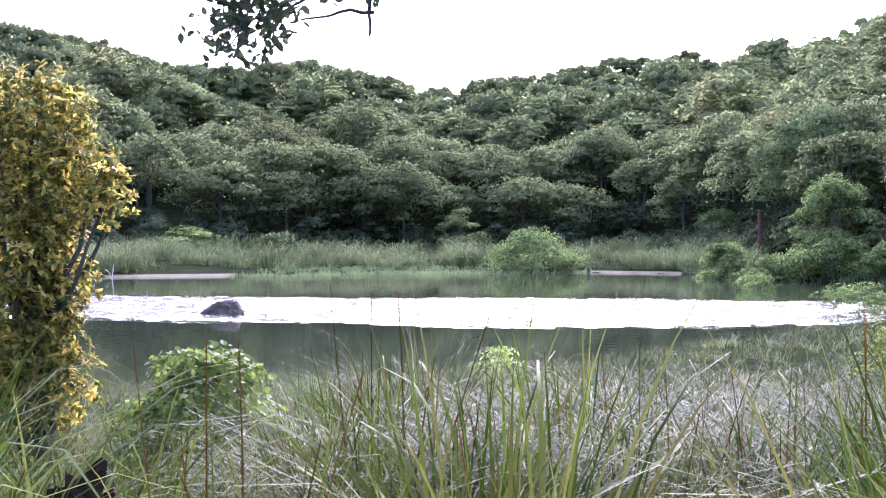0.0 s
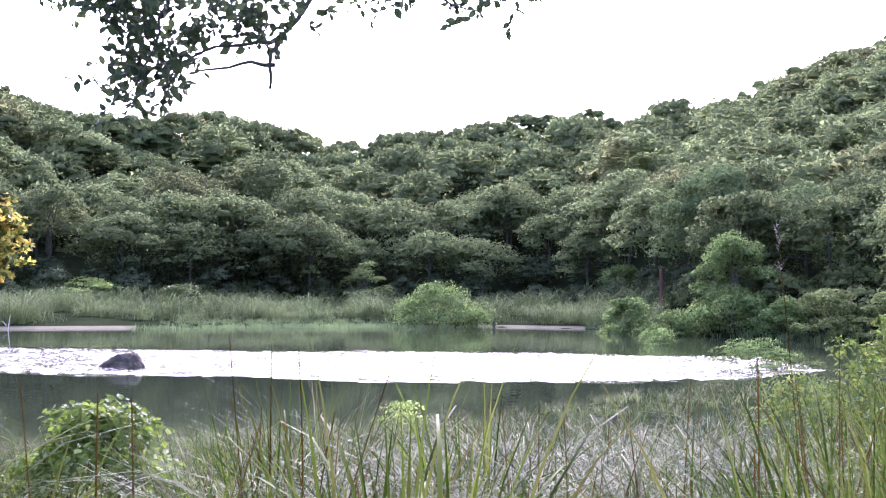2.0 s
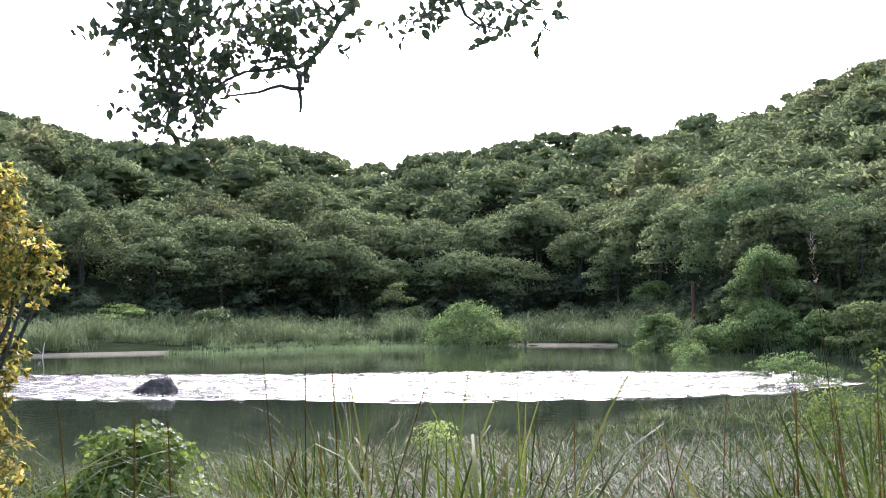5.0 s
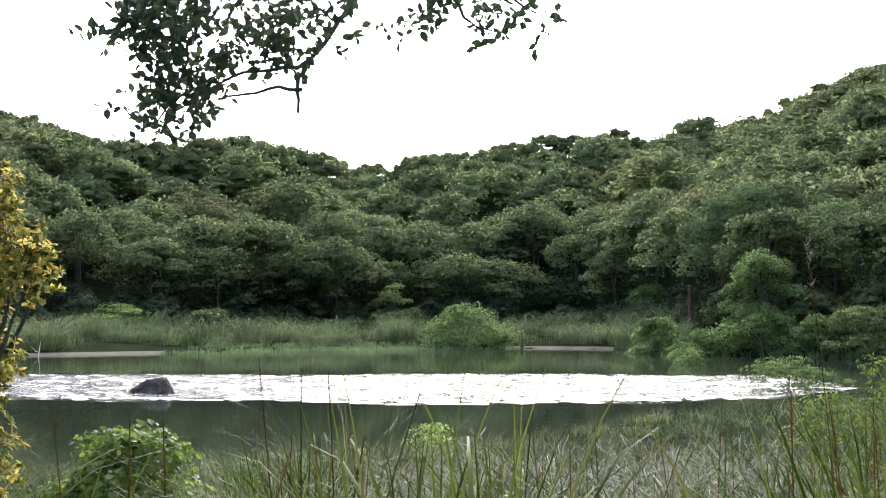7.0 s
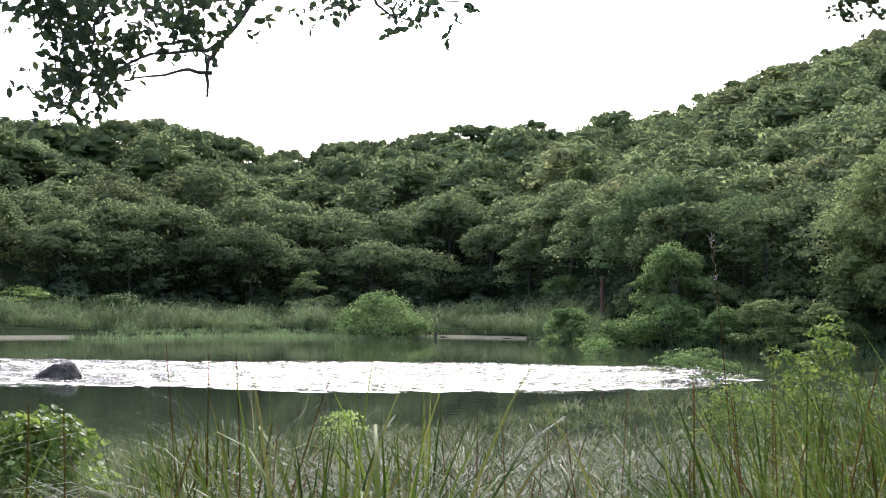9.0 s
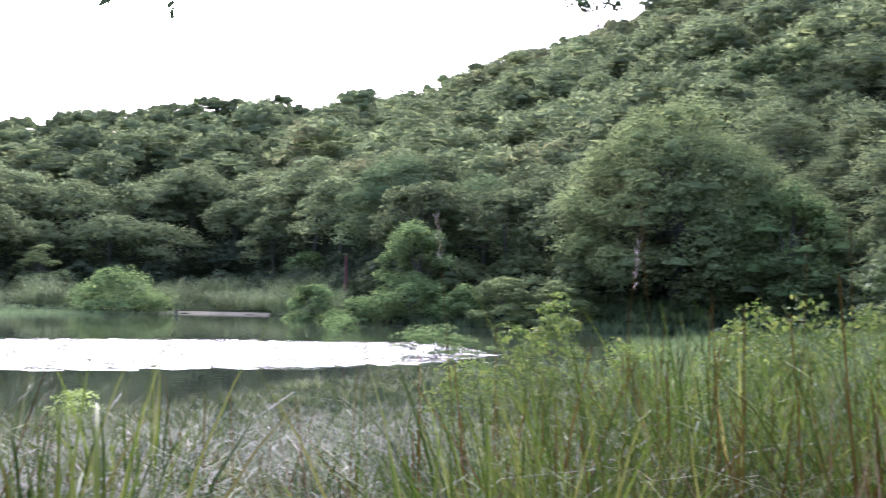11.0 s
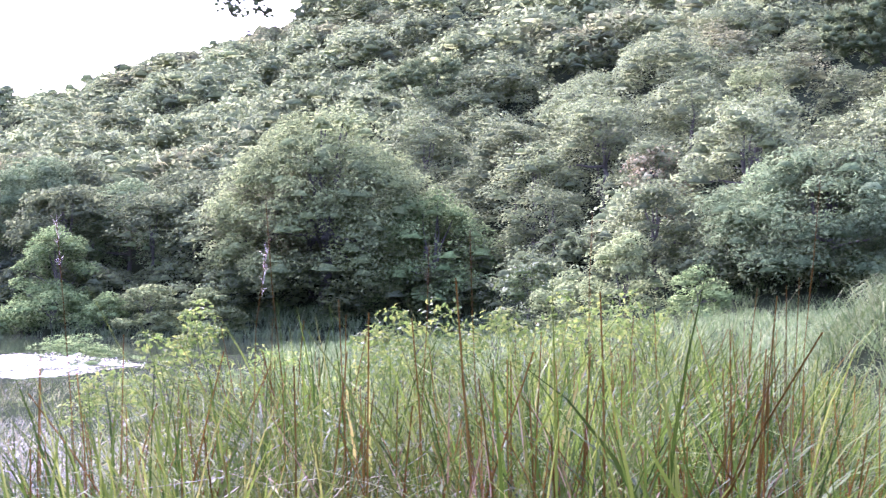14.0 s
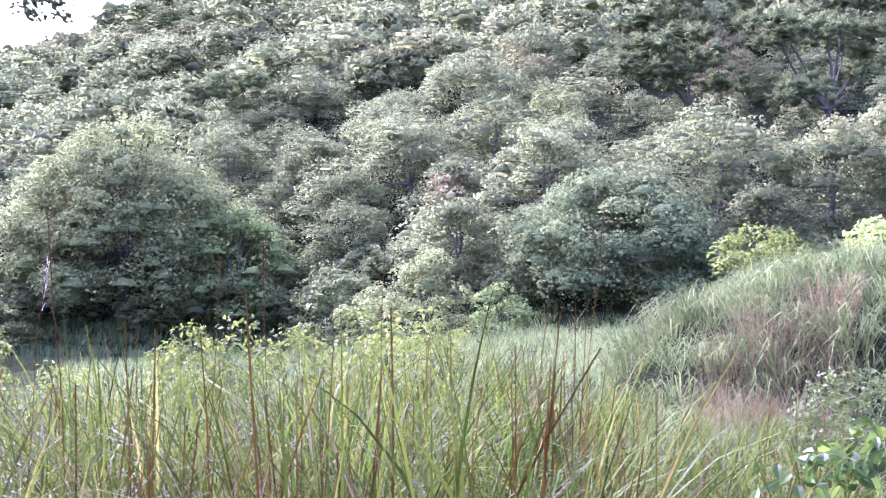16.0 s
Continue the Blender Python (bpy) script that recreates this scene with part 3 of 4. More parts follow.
bush("bush", on_ground(1.1, 96.5), 7.4, 3.0, MARSH_LEAF, "spreading bright green bush at the pond's far edge", seed=1, foot=0.02, leaf=0.367, clumps=34, per=62)
bush("bush", on_ground(-10.7, 103), 3.8, 2.2, DARK_LEAF, "rounded dark green bush among the reeds", seed=2, leaf=0.302, clumps=22, per=70)
bush("bush", on_ground(9.7, 86), 3.4, 3.0, MARSH_LEAF, "leafy green bush overhanging the pond", seed=3, leaf=0.324, clumps=26, per=62, group="waterside bushes")
bush("bush", on_ground(11.7, 83), 3.4, 2.0, MARSH_LEAF, "low green bush overhanging the pond", seed=4, leaf=0.324, clumps=20, per=62, group="waterside bushes")
bush("bush", on_ground(14.2, 82), 5.2, 3.0, MARSH_LEAF, "broad leafy green bush overhanging the pond", seed=5, leaf=0.324, clumps=30, per=62, group="waterside bushes")
bush("bush", on_ground(16.6, 80), 2.6, 2.2, MARSH_LEAF, "small leafy green bush at the water", seed=6, leaf=0.302, clumps=18, per=62, group="waterside bushes")
bush("tree", on_ground(14.4, 84.5), 5.4, 6.0, MARSH_LEAF, "young green tree rising behind waterside bushes", "tree", 7, 0.32, 44, 60, thick=0.12)
bush("tree", on_ground(13.6, 101), 10.5, 9.3, ROUND_TREE, "spreading grey-green tree at the wood's edge", "tree", 8, 0.40, 66, 100, thick=0.25, foot=0.1)
bush("tree", on_ground(17.5, 92), 7.5, 7.0, ROUND_TREE, "grey-green tree beside the pond", "tree", 9, 0.36, 44, 60, thick=0.2)
bush("bush", on_ground(18.4, 78), 4.0, 3.0, PALE_TREE, "pale green bush with layered sprays at the water", seed=10, leaf=0.324, clumps=22, per=62, flat=0.4)
bush("bush", on_ground(21.2, 76.5), 4.4, 2.9, PALE_TREE, "pale green layered bush by the inlet", seed=11, leaf=0.324, clumps=22, per=62, flat=0.4)
bush("tree", on_ground(26.3, 80), 16, 12.2, PALE_TREE, "large domed grey-green tree with spreading limbs over the pond", "tree", 12, 0.40, 180, 90, foot=0.02, thick=0.4, limbs=14, low=0.6)
bush("tree", on_ground(31.2, 76), 9.0, 7.0, MARSH_LEAF, "green spreading tree beside the inlet", "tree", 13, 0.36, 54, 60, thick=0.2)
bush("bush", on_ground(35.7, 62), 3.6, 3.8, DARK_LEAF, "rounded deep green bush at the hill's foot", seed=14, leaf=0.281, clumps=22, per=62)
bush("bush", on_ground(40.0, 55), 3.8, 4.0, PALE_TREE, "pale silvery green bush at the meadow's edge", seed=15, leaf=0.259, clumps=28, per=62)
bush("bush", on_ground(37.4, 58), 3.0, 2.6, PALE_TREE, "low pale green bush at the meadow's edge", seed=16, leaf=0.259, clumps=18, per=62)
bush("bush", on_ground(43.3, 56), 2.8, 2.4, MARSH_LEAF, "low green bush at the meadow's edge", seed=17, leaf=0.238, clumps=18, per=62)
bush("tree", on_ground(41.3, 74), 5.0, 5.2, RUST_TREE, "small tree with rusty brown leaves on the slope", "tree", 18, 0.3, 32, 60, thick=0.12)
bush("tree", on_ground(48.6, 61), 11.5, 6.2, ROUND_TREE, "rounded green tree at the hill's foot", "tree", 19, 0.33, 110, 110, thick=0.22, foot=0.02, low=0.55)
bush("tree", on_ground(45.7, 84), 5.2, 7.4, PALE_TREE, "pale green tree standing out of the slope", "tree", 20, 0.32, 36, 60, thick=0.15)
bush("tree", on_ground(53.2, 104), 6.0, 6.5, RUST_TREE, "tree with reddish brown leaves among pines", "tree", 21, 0.34, 30, 60, thick=0.15)
bush("bush", on_ground(9.4, 117), 3.6, 2.2, MARSH_LEAF, "low grey-green bush at the edge of the woods", seed=30, leaf=0.3, clumps=18, per=50)
bush("tree", on_ground(-2.3, 121), 5.0, 4.2, PALE_TREE, "small pale green tree at the edge of the woods", "tree", 31, 0.34, 22, 50, thick=0.1, flat=0.4)
bush("bush", on_ground(-14.6, 114), 5.4, 2.2, FRESH, "flat spreading pale bush at the edge of the reeds", seed=32, leaf=0.3, clumps=12, per=50, flat=0.3, foot=0.4)
bush("bush", on_ground(11.05, 67, 1.0), 1.9, 0.95, MARSH_LEAF, "small bright bush standing in the pond", seed=22, leaf=0.14, clumps=20, per=45, thick=0.03, low=0.6)
bush("bush", on_ground(15.5, 45, 0.1), 3.4, 1.5, MARSH_LEAF, "low sprawling marsh bush at the water's edge", seed=23, leaf=0.13, clumps=22, per=62, flat=0.35, thick=0.03)
bush("bush", on_ground(17.8, 52), 2.2, 0.9, MARSH_LEAF, "low marsh bush beside open water", seed=24, leaf=0.14, clumps=18, per=50, flat=0.4, thick=0.03)
bush("bush", on_ground(-0.6, 25.2, -0.05), 1.1, 0.62, FRESH, "small fresh green bush at the water's edge", seed=25, leaf=0.075, clumps=18, per=45, kind=LEAF, thick=0.02)
bush("bush", on_ground(-13.8, 8.0), 1.1, 1.28, SHRUB_LEAF, "bright green shrub with small rounded leaves in the grass", "shrub", 26, 0.05, 100, 44, OVAL, 0.1, 0.9, thick=0.015, limbs=16)
bush("bush", on_ground(-16.6, 8.3), 0.6, 0.95, SHRUB_LEAF, "bright green shrub among tall grass", "shrub", 27, 0.045, 34, 42, OVAL, 0.1, 0.9, thick=0.012, limbs=10)
for k, (az, r, w, h) in enumerate([(19.6, 11.5, 0.9, 1.25), (21.1, 12.2, 0.75, 1.6), (17.4, 13.0, 1.0, 1.0), (29.8, 10.5, 0.9, 1.5), (32.2, 10.0, 1.0, 1.55), (34.8, 10.8, 1.0, 1.55), (38.6, 10.0, 1.1, 1.5), (41.0, 11.5, 1.0, 1.4), (24.5, 14.0, 1.2, 1.1)]):
    bush("shrub", on_ground(az, r), w, h + 0.12, YELLOW_LEAF, "yellow-green leafy shrub rising out of the meadow", "shrub", 40 + k, 0.052, 34, 40, LEAF, 0.15, 0.8, group="yellow-green shrubs in the meadow", thick=0.014, limbs=10)
bush("shrub", on_ground(55.4, 21.5), 1.7, seen_at(55.4, 4.0, 21.5)[2] - on_ground(55.4, 21.5)[2], YELLOW_LEAF, "yellow-leaved shrub on the grassy mound", "shrub", 60, 0.09, 30, 50, LEAF, 0.5, 0.6, thick=0.03)
bush("shrub", on_ground(60.3, 21.0), 1.5, max(0.5, seen_at(60.3, 4.3, 21.0)[2] - on_ground(60.3, 21.0)[2]), FRESH, "bright green shrub on the grassy mound", "shrub", 61, 0.09, 24, 50, LEAF, 0.1, 0.6, thick=0.03)
bush("shrub", on_ground(60.6, 11.5), 1.6, 0.9, DARK_LEAF, "dark green low shrub at the mound's foot", "shrub", 62, 0.07, 26, 50, LEAF, 0.1, 0.6, thick=0.03)
bush("shrub", on_ground(-5.9, 3.4), 0.17, 0.93, YELLOW_LEAF, "small yellow-leaved seedling among the grass", "shrub", 64, 0.045, 8, 12, LEAF, 0.6, 0.8, thick=0.006, limbs=6)
bush("shrub", on_ground(61.4, 3.9), 0.7, 1.27, GLOSSY_LEAF, "shrub with large glossy green leaves beside the path", "shrub", 63, 0.06, 44, 24, LEAF, 0.2, 0.9, thick=0.014, limbs=14)


def gold_tree():
    """The golden evergreen shrub-tree on the bank: several billows of whorled leaves."""
    rng = rng_of(70)
    base = on_ground(-21.5, 8.2)
    ob = thing("tree", base, "small evergreen tree with golden and orange young leaves, sunlit", "tree")
    billows = [(-20.9, 6.7, 0.2), (-19.8, 6.1, 0.17), (-21.8, 6.0, 0.25), (-19.7, 5.1, 0.16), (-20.6, 4.6, 0.23), (-22.2, 4.4, 0.28), (-20.5, 3.2, 0.2), (-18.5, 3.2, 0.14), (-19.4, 2.4, 0.18), (-17.8, 2.4, 0.13),
               (-18.4, 1.5, 0.15), (-20.2, 1.4, 0.21), (-21.8, 2.2, 0.28), (-21.8, 0.0, 0.3), (-20.2, -0.5, 0.17), (-19.8, -1.7, 0.17), (-21.2, -2.0, 0.26), (-20.3, -3.2, 0.17), (-22.5, -3.2, 0.3), (-20.6, -4.6, 0.19),
               (-22.0, -5.2, 0.28), (-20.9, 0.3, 0.22), (-20.6, -2.5, 0.2), (-21.0, -5.8, 0.25), (-20.2, -6.4, 0.22), (-21.4, -7.4, 0.28), (-22.8, -7.2, 0.3), (-23.4, 1.0, 0.35), (-23.4, 4.4, 0.33), (-23.8, -2.5, 0.35), (-23.4, 6.8, 0.22), (-23.5, -5.6, 0.35)]
    c = np.array([seen_at(az, el - (0.7 if el > 4 else 0.1), 8.2 + rng.uniform(-0.2, 0.3)) for az, el, _ in billows]) - np.array(base)
    tips, ways = [], []
    for p, (_, _, q) in zip(c, billows):
        n = int(1250 * q * q) + 16
        d = unit(rng.normal(size=(n, 3)) + np.array([0, 0, 0.25]))
        tips.append(p + d * q * rng.uniform(0.5, 1.28, (n, 1)))
        ways.append(unit(d + 0.5 * rng.normal(size=d.shape) + np.array([0, 0, 0.7])))
    tips, ways = np.concatenate(tips), np.concatenate(ways)
    # whorls of leaves at the twig tips
    per = 11
    p, w = np.repeat(tips, per, 0), np.repeat(ways, per, 0)
    out = unit(0.75 * w + unit(rng.normal(size=w.shape)))
    ax = axes_for(w + 0.35 * rng.normal(size=w.shape), rng, out)
    part("crown", mesh_from("crown", *copies(LEAF[0], LEAF[1], p, ax, 0.048 * rng.uniform(0.55, 1.25, len(p)))), GOLD_LEAF, ob)
    pieces = [tube(bent((0, 0, -0.2), (0.1, 0, 2.2), 7, 0.05, rng), np.linspace(0.07, 0.025, 7))]
    for p in c:
        pieces.append(tube(bent((0.05, 0, max(0.3, p[2] * 0.5)), p, 6, 0.03, rng), np.linspace(0.03, 0.006, 6), 5))
    part("trunk", mesh_from("trunk", *join(pieces), True), BARK, ob)


gold_tree()


NEEDLE_TIP = (np.array([(-0.075, 0, 0), (0.075, 0, 0), (0, 1, 0)]), np.array([(0, 1, 2)]))


def pine(place, lean_to, crown_spots, seed, thick=0.3):
    """A crooked pine: a bare forked trunk with flat plates of needle tufts."""
    rng = rng_of(seed)
    ob = thing("pine_tree", place, "crooked dark pine with bare forked limbs and flat needle plates", "pine tree", "pines on the slope")
    fork = np.array(lean_to) * 0.55
    pieces = [tube(bent((0, 0, -1), fork, 6, 0.15, rng), np.linspace(thick * 0.7, thick * 0.45, 6), 7)]
    for p in crown_spots:
        pieces.append(tube(bent(fork * rng.uniform(0.75, 1.0), p, 6, 0.18, rng), np.linspace(thick * 0.35, thick * 0.1, 6), 5))
    part("trunk", mesh_from("trunk", *join(pieces), True), BARK, ob)
    c = np.array(crown_spots)
    tufts = np.repeat(c, 26, 0) + rng.normal(size=(26 * len(c), 3)) * np.array([1.1, 1.1, 0.36])
    ra = rng.uniform(0.4, 0.7, (len(tufts), 1)) * np.array([1, 1, 0.8])
    out = unit(rng.normal(size=(len(tufts) * 42, 3)) * np.array([1, 1, 0.7]) + np.array([0, 0, 0.55]))
    p = np.repeat(tufts, 42, 0) + out * 0.25 * np.repeat(ra, 42, 0)
    ax = axes_for(rng.normal(size=p.shape), rng, out)
    v, f = copies(NEEDLE_TIP[0], NEEDLE_TIP[1], p, ax, np.repeat(ra[:, 0], 42) * rng.uniform(0.8, 1.35, len(p)))
    made = join([(v, f, np.repeat(unit(out + np.array([0, 0, 0.3])), 3, 0)), pads(tufts, ra * 0.62, rng)])
    part("needles", leafy("needles", made), NEEDLE, ob)


pine(on_ground(52.2, 90), (-1.5, 0, 6), [(-6, 0, 5.4), (-4.5, 1, 7.0), (-2.5, -1, 8.2), (-1, 0, 6.3), (0.8, 1, 7.2), (1.6, -1, 5.0), (-3.2, 0, 5.2)], 80, 0.28)
pine(on_ground(57.8, 88), (0.5, 0, 7), [(-5.8, 0, 8.0), (-3.6, 1, 9.4), (-1.4, -1, 8.4), (1.6, 0, 9.2), (4.0, 1, 9.8), (5.2, 0, 8.2), (-5.0, -1, 3.8), (-2.8, 0, 4.6), (3.2, -1, 6.6)], 81, 0.42)
pine(on_ground(52.6, 108), (0, 0, 7), [(-3.4, 0, 7.6), (-1.2, 1, 9.6), (1.2, 0, 9.8), (3.6, -1, 8.4), (-2.2, -1, 5.6), (2.4, 0, 6.4)], 82, 0.28)
pine(on_ground(31.0, 112), (0, 0, 7), [(-3.0, 0, 6.6), (-1.0, 1, 8.0), (1.2, 0, 8.4), (3.0, -1, 7.0), (0.5, -1, 6.0)], 83, 0.26)
pine(on_ground(22.6, 206), (0, 0, 8), [(-3.4, 0, 9.0), (-1.2, 1, 10.6), (1.2, 0, 10.0), (-2.6, -1, 7.4), (2.4, 0, 8.0)], 84, 0.28)


# ---- small things in and round the pond ----
def rock():
    bm = bmesh.new()
    bmesh.ops.create_icosphere(bm, subdivisions=4, radius=1.0)
    for v in bm.verts:
        p = v.co.copy()
        q = 0.22 * noise.noise(p * 1.1) + 0.16 * abs(noise.noise(p * 2.4 + Vector((5, 2, 1)))) + 0.05 * noise.noise(p * 7)
        u = max(0.0, p.z)
        lean = 1 - 0.55 * u * (1 if p.x < 0.25 else 0.25)
        v.co = Vector((p.x * 0.74 * lean + 0.05 * u, p.y * 0.55 * lean, p.z * 0.62)) * (1 + q)
        crack = 0.05 * noise.noise(p * 3.5 + Vector((1, 7, 3)))
        v.co.z = min(v.co.z, 0.46 + 0.10 * v.co.x + crack, 0.30 + 0.62 * (v.co.x + 0.42) + crack, 0.44 - 1.5 * (v.co.x - 0.5) + crack)
    me = bpy.data.meshes.new("rock")
    bm.to_mesh(me)
    bm.free()
    ob = part("rock", me, STONE, None)
    x, y, _ = polar(-13.1, 42.5)
    ob.matrix_basis = pose(x, y, 0.02, 0, 0, 10)
    tagged(ob, "grey weathered boulder breaking the pond's surface", "rock")


rock()


def old_stump():
    rng = rng_of(91)
    line = [(0, 0, -0.1), (0.01, 0, 0.25), (0.0, 0.01, 0.5), (0.02, 0, 0.66), (0.03, 0, 0.74), (0.03, 0, 0.82), (0.05, 0, 0.87), (0.03, 0, 0.8)]
    v, f = tube(line, [0.19, 0.16, 0.15, 0.14, 0.125, 0.105, 0.06, 0.01], 22)
    a = np.arctan2(v[:, 1], v[:, 0])
    ridge = 1 + 0.10 * np.sin(5 * a + 1) + 0.07 * np.sin(9 * a + 2.2) + 0.05 * rng.normal(size=len(v))
    v[:, :2] *= ridge[:, None]
    v[:, 2] += np.clip(v[:, 2] - 0.6, 0, 1) * (0.22 * np.sin(3 * a + 0.6) + 0.14 * np.sin(7 * a)) + 0.012 * rng.normal(size=len(v))
    ob = part("old_stump", mesh_from("old_stump", v, f, False), ROTTEN, None)
    ob.matrix_basis = pose(*on_ground(-20.0, 4.0)) @ Matrix.Diagonal((0.95, 0.95, 1.1, 1))
    tagged(ob, "dark rotten stump sunk among tall grass", "stump")


old_stump()
rng = rng_of(90)
stump = part("stump", mesh_from("stump", *tube([(0, 0, -0.8), (0.02, 0, 0.1), (0.08, 0, 0.32), (0.02, 0, 0.5)], [0.14, 0.13, 0.12, 0.05], 8), True), BARK, None)
stump.matrix_basis = pose(*polar(3.6, 95.5, 0.0))
tagged(stump, "dark broken tree stump standing in the shallows", "stump")
snag = thing("dead_stick", polar(-18.1, 82.5, 0.0), "bleached forked dead branch at the water's edge", "stick")
part("stick", mesh_from("stick", *join([tube(bent((0, 0, -0.5), (0.3, 0, 0.9), 6, 0.05, rng), np.linspace(0.04, 0.02, 6), 5), tube(bent((0.1, 0, 0.3), (-0.25, 0, 0.55), 5, 0.04, rng), np.linspace(0.03, 0.012, 5), 5)]), True), BLEACHED, snag)
post = part("wooden_post", mesh_from("wooden_post", *tube(bent((0, 0, -1), (0.1, 0, 3.7), 7, 0.03, rng), np.linspace(0.17, 0.12, 7), 9), True), RED_BARK, None)
post.matrix_basis = pose(*on_ground(11.15, 96))
tagged(post, "bare reddish brown wooden post at the wood's edge", "post")


# ---- the branch that hangs over the bank ----
def overhanging_tree():
    rng = rng_of(95)
    root = on_ground(150, 2.2)
    ob = thing("overhanging_tree", root, "tree with a leafy branch hanging over the bank", "tree")
    o = np.array(root)
    P = lambda az, el, r=3.5: np.array(seen_at(az, el, r)) - o
    R3 = 3.5
    trunk = [tube(bent((0, 0, -0.3), (0.1, 0.2, 5.2), 8, 0.05, rng), np.linspace(0.14, 0.07, 8), 9)]
    top = np.array((0.1, 0.2, 5.0))
    part("trunk", mesh_from("trunk", *trunk[0], True), BARK, ob)
    limb = np.concatenate([bent(top, P(-1.2, 19.5), 7, 0.05, rng), bent(P(-1.9, 17.2), P(-6.2, 11.6), 8, 0.012, rng)])
    limbs = [tube(limb, np.concatenate([np.linspace(0.045, 0.0115, 7), np.linspace(0.0105, 0.0065, 8)]), 7),
             tube(bent(P(-6.2, 11.6), P(-6.7, 9.2), 7, 0.008, rng), np.linspace(0.010, 0.004, 7), 5),
             tube(bent(P(-6.2, 11.6), P(-9.2, 11.0), 6, 0.008, rng), np.linspace(0.008, 0.004, 6), 5),
             tube(bent(P(-6.5, 10.3), P(-9.9, 9.9), 7, 0.008, rng), np.linspace(0.007, 0.003, 7), 5),
             tube(bent(P(-9.2, 11.0), P(-12.6, 9.2), 7, 0.01, rng), np.linspace(0.005, 0.002, 7), 5),
             tube(bent(P(-1.9, 17.2), P(-11.0, 15.2), 8, 0.02, rng), np.linspace(0.02, 0.008, 8), 5),
             tube(bent(P(-11.0, 15.2), P(-13.2, 8.4), 9, 0.015, rng), np.linspace(0.009, 0.002, 9), 5),
             tube(bent(P(-11.0, 15.2), P(-15.0, 12.6), 7, 0.01, rng), np.linspace(0.007, 0.002, 7), 5),
             tube(bent(P(-1.2, 19.5), P(-0.6, 13.4), 8, 0.015, rng), np.linspace(0.012, 0.002, 8), 5),
             tube(bent(P(-1.2, 19.5), P(2.6, 12.9), 9, 0.015, rng), np.linspace(0.014, 0.002, 9), 5),
             tube(bent(P(2.0, 15.0), P(4.9, 13.8), 6, 0.01, rng), np.linspace(0.006, 0.002, 6), 5)]
    for w in limbs:
        part("branch", mesh_from("branch", *w, True), BARK, ob)
    sprays = [(-14.6, 12.7, 5), (-13.9, 13.6, 16), (-13.6, 12.6, 16), (-12.6, 13.6, 18), (-13.0, 12.0, 14), (-11.6, 13.8, 12), (-11.4, 12.4, 12), (-12.4, 10.9, 14), (-13.0, 10.3, 12), (-11.6, 10.9, 12),
              (-12.4, 9.6, 12), (-13.2, 8.8, 10), (-13.3, 8.1, 5), (-11.2, 9.9, 10), (-10.6, 9.3, 6), (-10.3, 11.3, 8), (-9.4, 11.6, 8), (-8.8, 13.0, 12), (-8.0, 13.8, 12), (-7.2, 13.0, 10), (-6.9, 11.7, 10), (-8.2, 12.2, 8),
              (-6.4, 14.0, 10), (-5.0, 13.0, 6), (-9.8, 14.2, 10), (-10.6, 14.6, 8), (-0.9, 13.4, 12), (-0.4, 13.9, 10), (0.2, 14.2, 8), (2.2, 13.0, 9), (2.6, 13.7, 12), (3.4, 14.0, 7), (4.6, 14.0, 6), (4.9, 13.6, 3), (-12.0, 15.2, 14), (-13.4, 14.8, 14), (-4.4, 14.4, 6)]
    p, along, twigs = [], [], []
    for az, el, k in sprays:
        for _ in range(max(1, round(k / (1.3 if az < -3 else 2.4)))):
            a = P(az, el, R3 + rng.uniform(-0.2, 0.25)) + rng.normal(size=3) * np.array([0.026, 0.06, 0.024])
            way = unit(rng.normal(size=3) * np.array([1.0, 1.0, 0.6]) + np.array([-0.25, 0, -0.35]))
            line = bent(a, a + way * rng.uniform(0.05, 0.095), 8, 0.003, rng)
            twigs.append(tube(line, np.linspace(0.0022, 0.0009, 8), 4))
            side = unit(np.cross(way, rng.normal(size=3)))
            for i in range(8):
                p.append(line[i])
                along.append(unit(way * (0.5 if i < 7 else 2.0) + side * (1 if i % 2 else -1) + 0.35 * rng.normal(size=3)))
    for w in twigs:
        part("twig", mesh_from("twig", *w, True), BARK, ob)
    p, along = np.array(p), np.array(along)
    ax = axes_for(rng.normal(size=p.shape) + np.array([0, 0.6, 0.3]), rng, along)
    size = 0.031 * rng.uniform(0.6, 1.25, len(p))
    shape = LEAF[0] * np.array([1.3, 1, 1])
    one = mesh_from("leaf", shape, LEAF[1])
    one.materials.append(SHADE_LEAF)
    pick = rng.permutation(len(p))
    for i in pick[:300]:
        leaf = new("leaf", one)
        leaf.parent = ob
        leaf.matrix_basis = Matrix.Translation(p[i]) @ Matrix(ax[i].T.tolist()).to_4x4() @ Matrix.Scale(size[i], 4)
    rest = pick[300:]
    tagged(part("foliage", mesh_from("foliage", *copies(shape, LEAF[1], p[rest], ax[rest], size[rest])), SHADE_LEAF, ob), kind="stuff")


overhanging_tree()


# ---- reeds and sedge on the far bank ----
def scatter_polar(n, az0, az1, inner, outer, rng):
    az = rng.uniform(az0, az1, n)
    a, b = inner(az), outer(az)
    r = np.sqrt(a * a + (b * b - a * a) * rng.random(n))
    x, y = r * np.sin(np.radians(az)), r * np.cos(np.radians(az))
    return np.stack([x, y, height(x, y)], 1), az, r


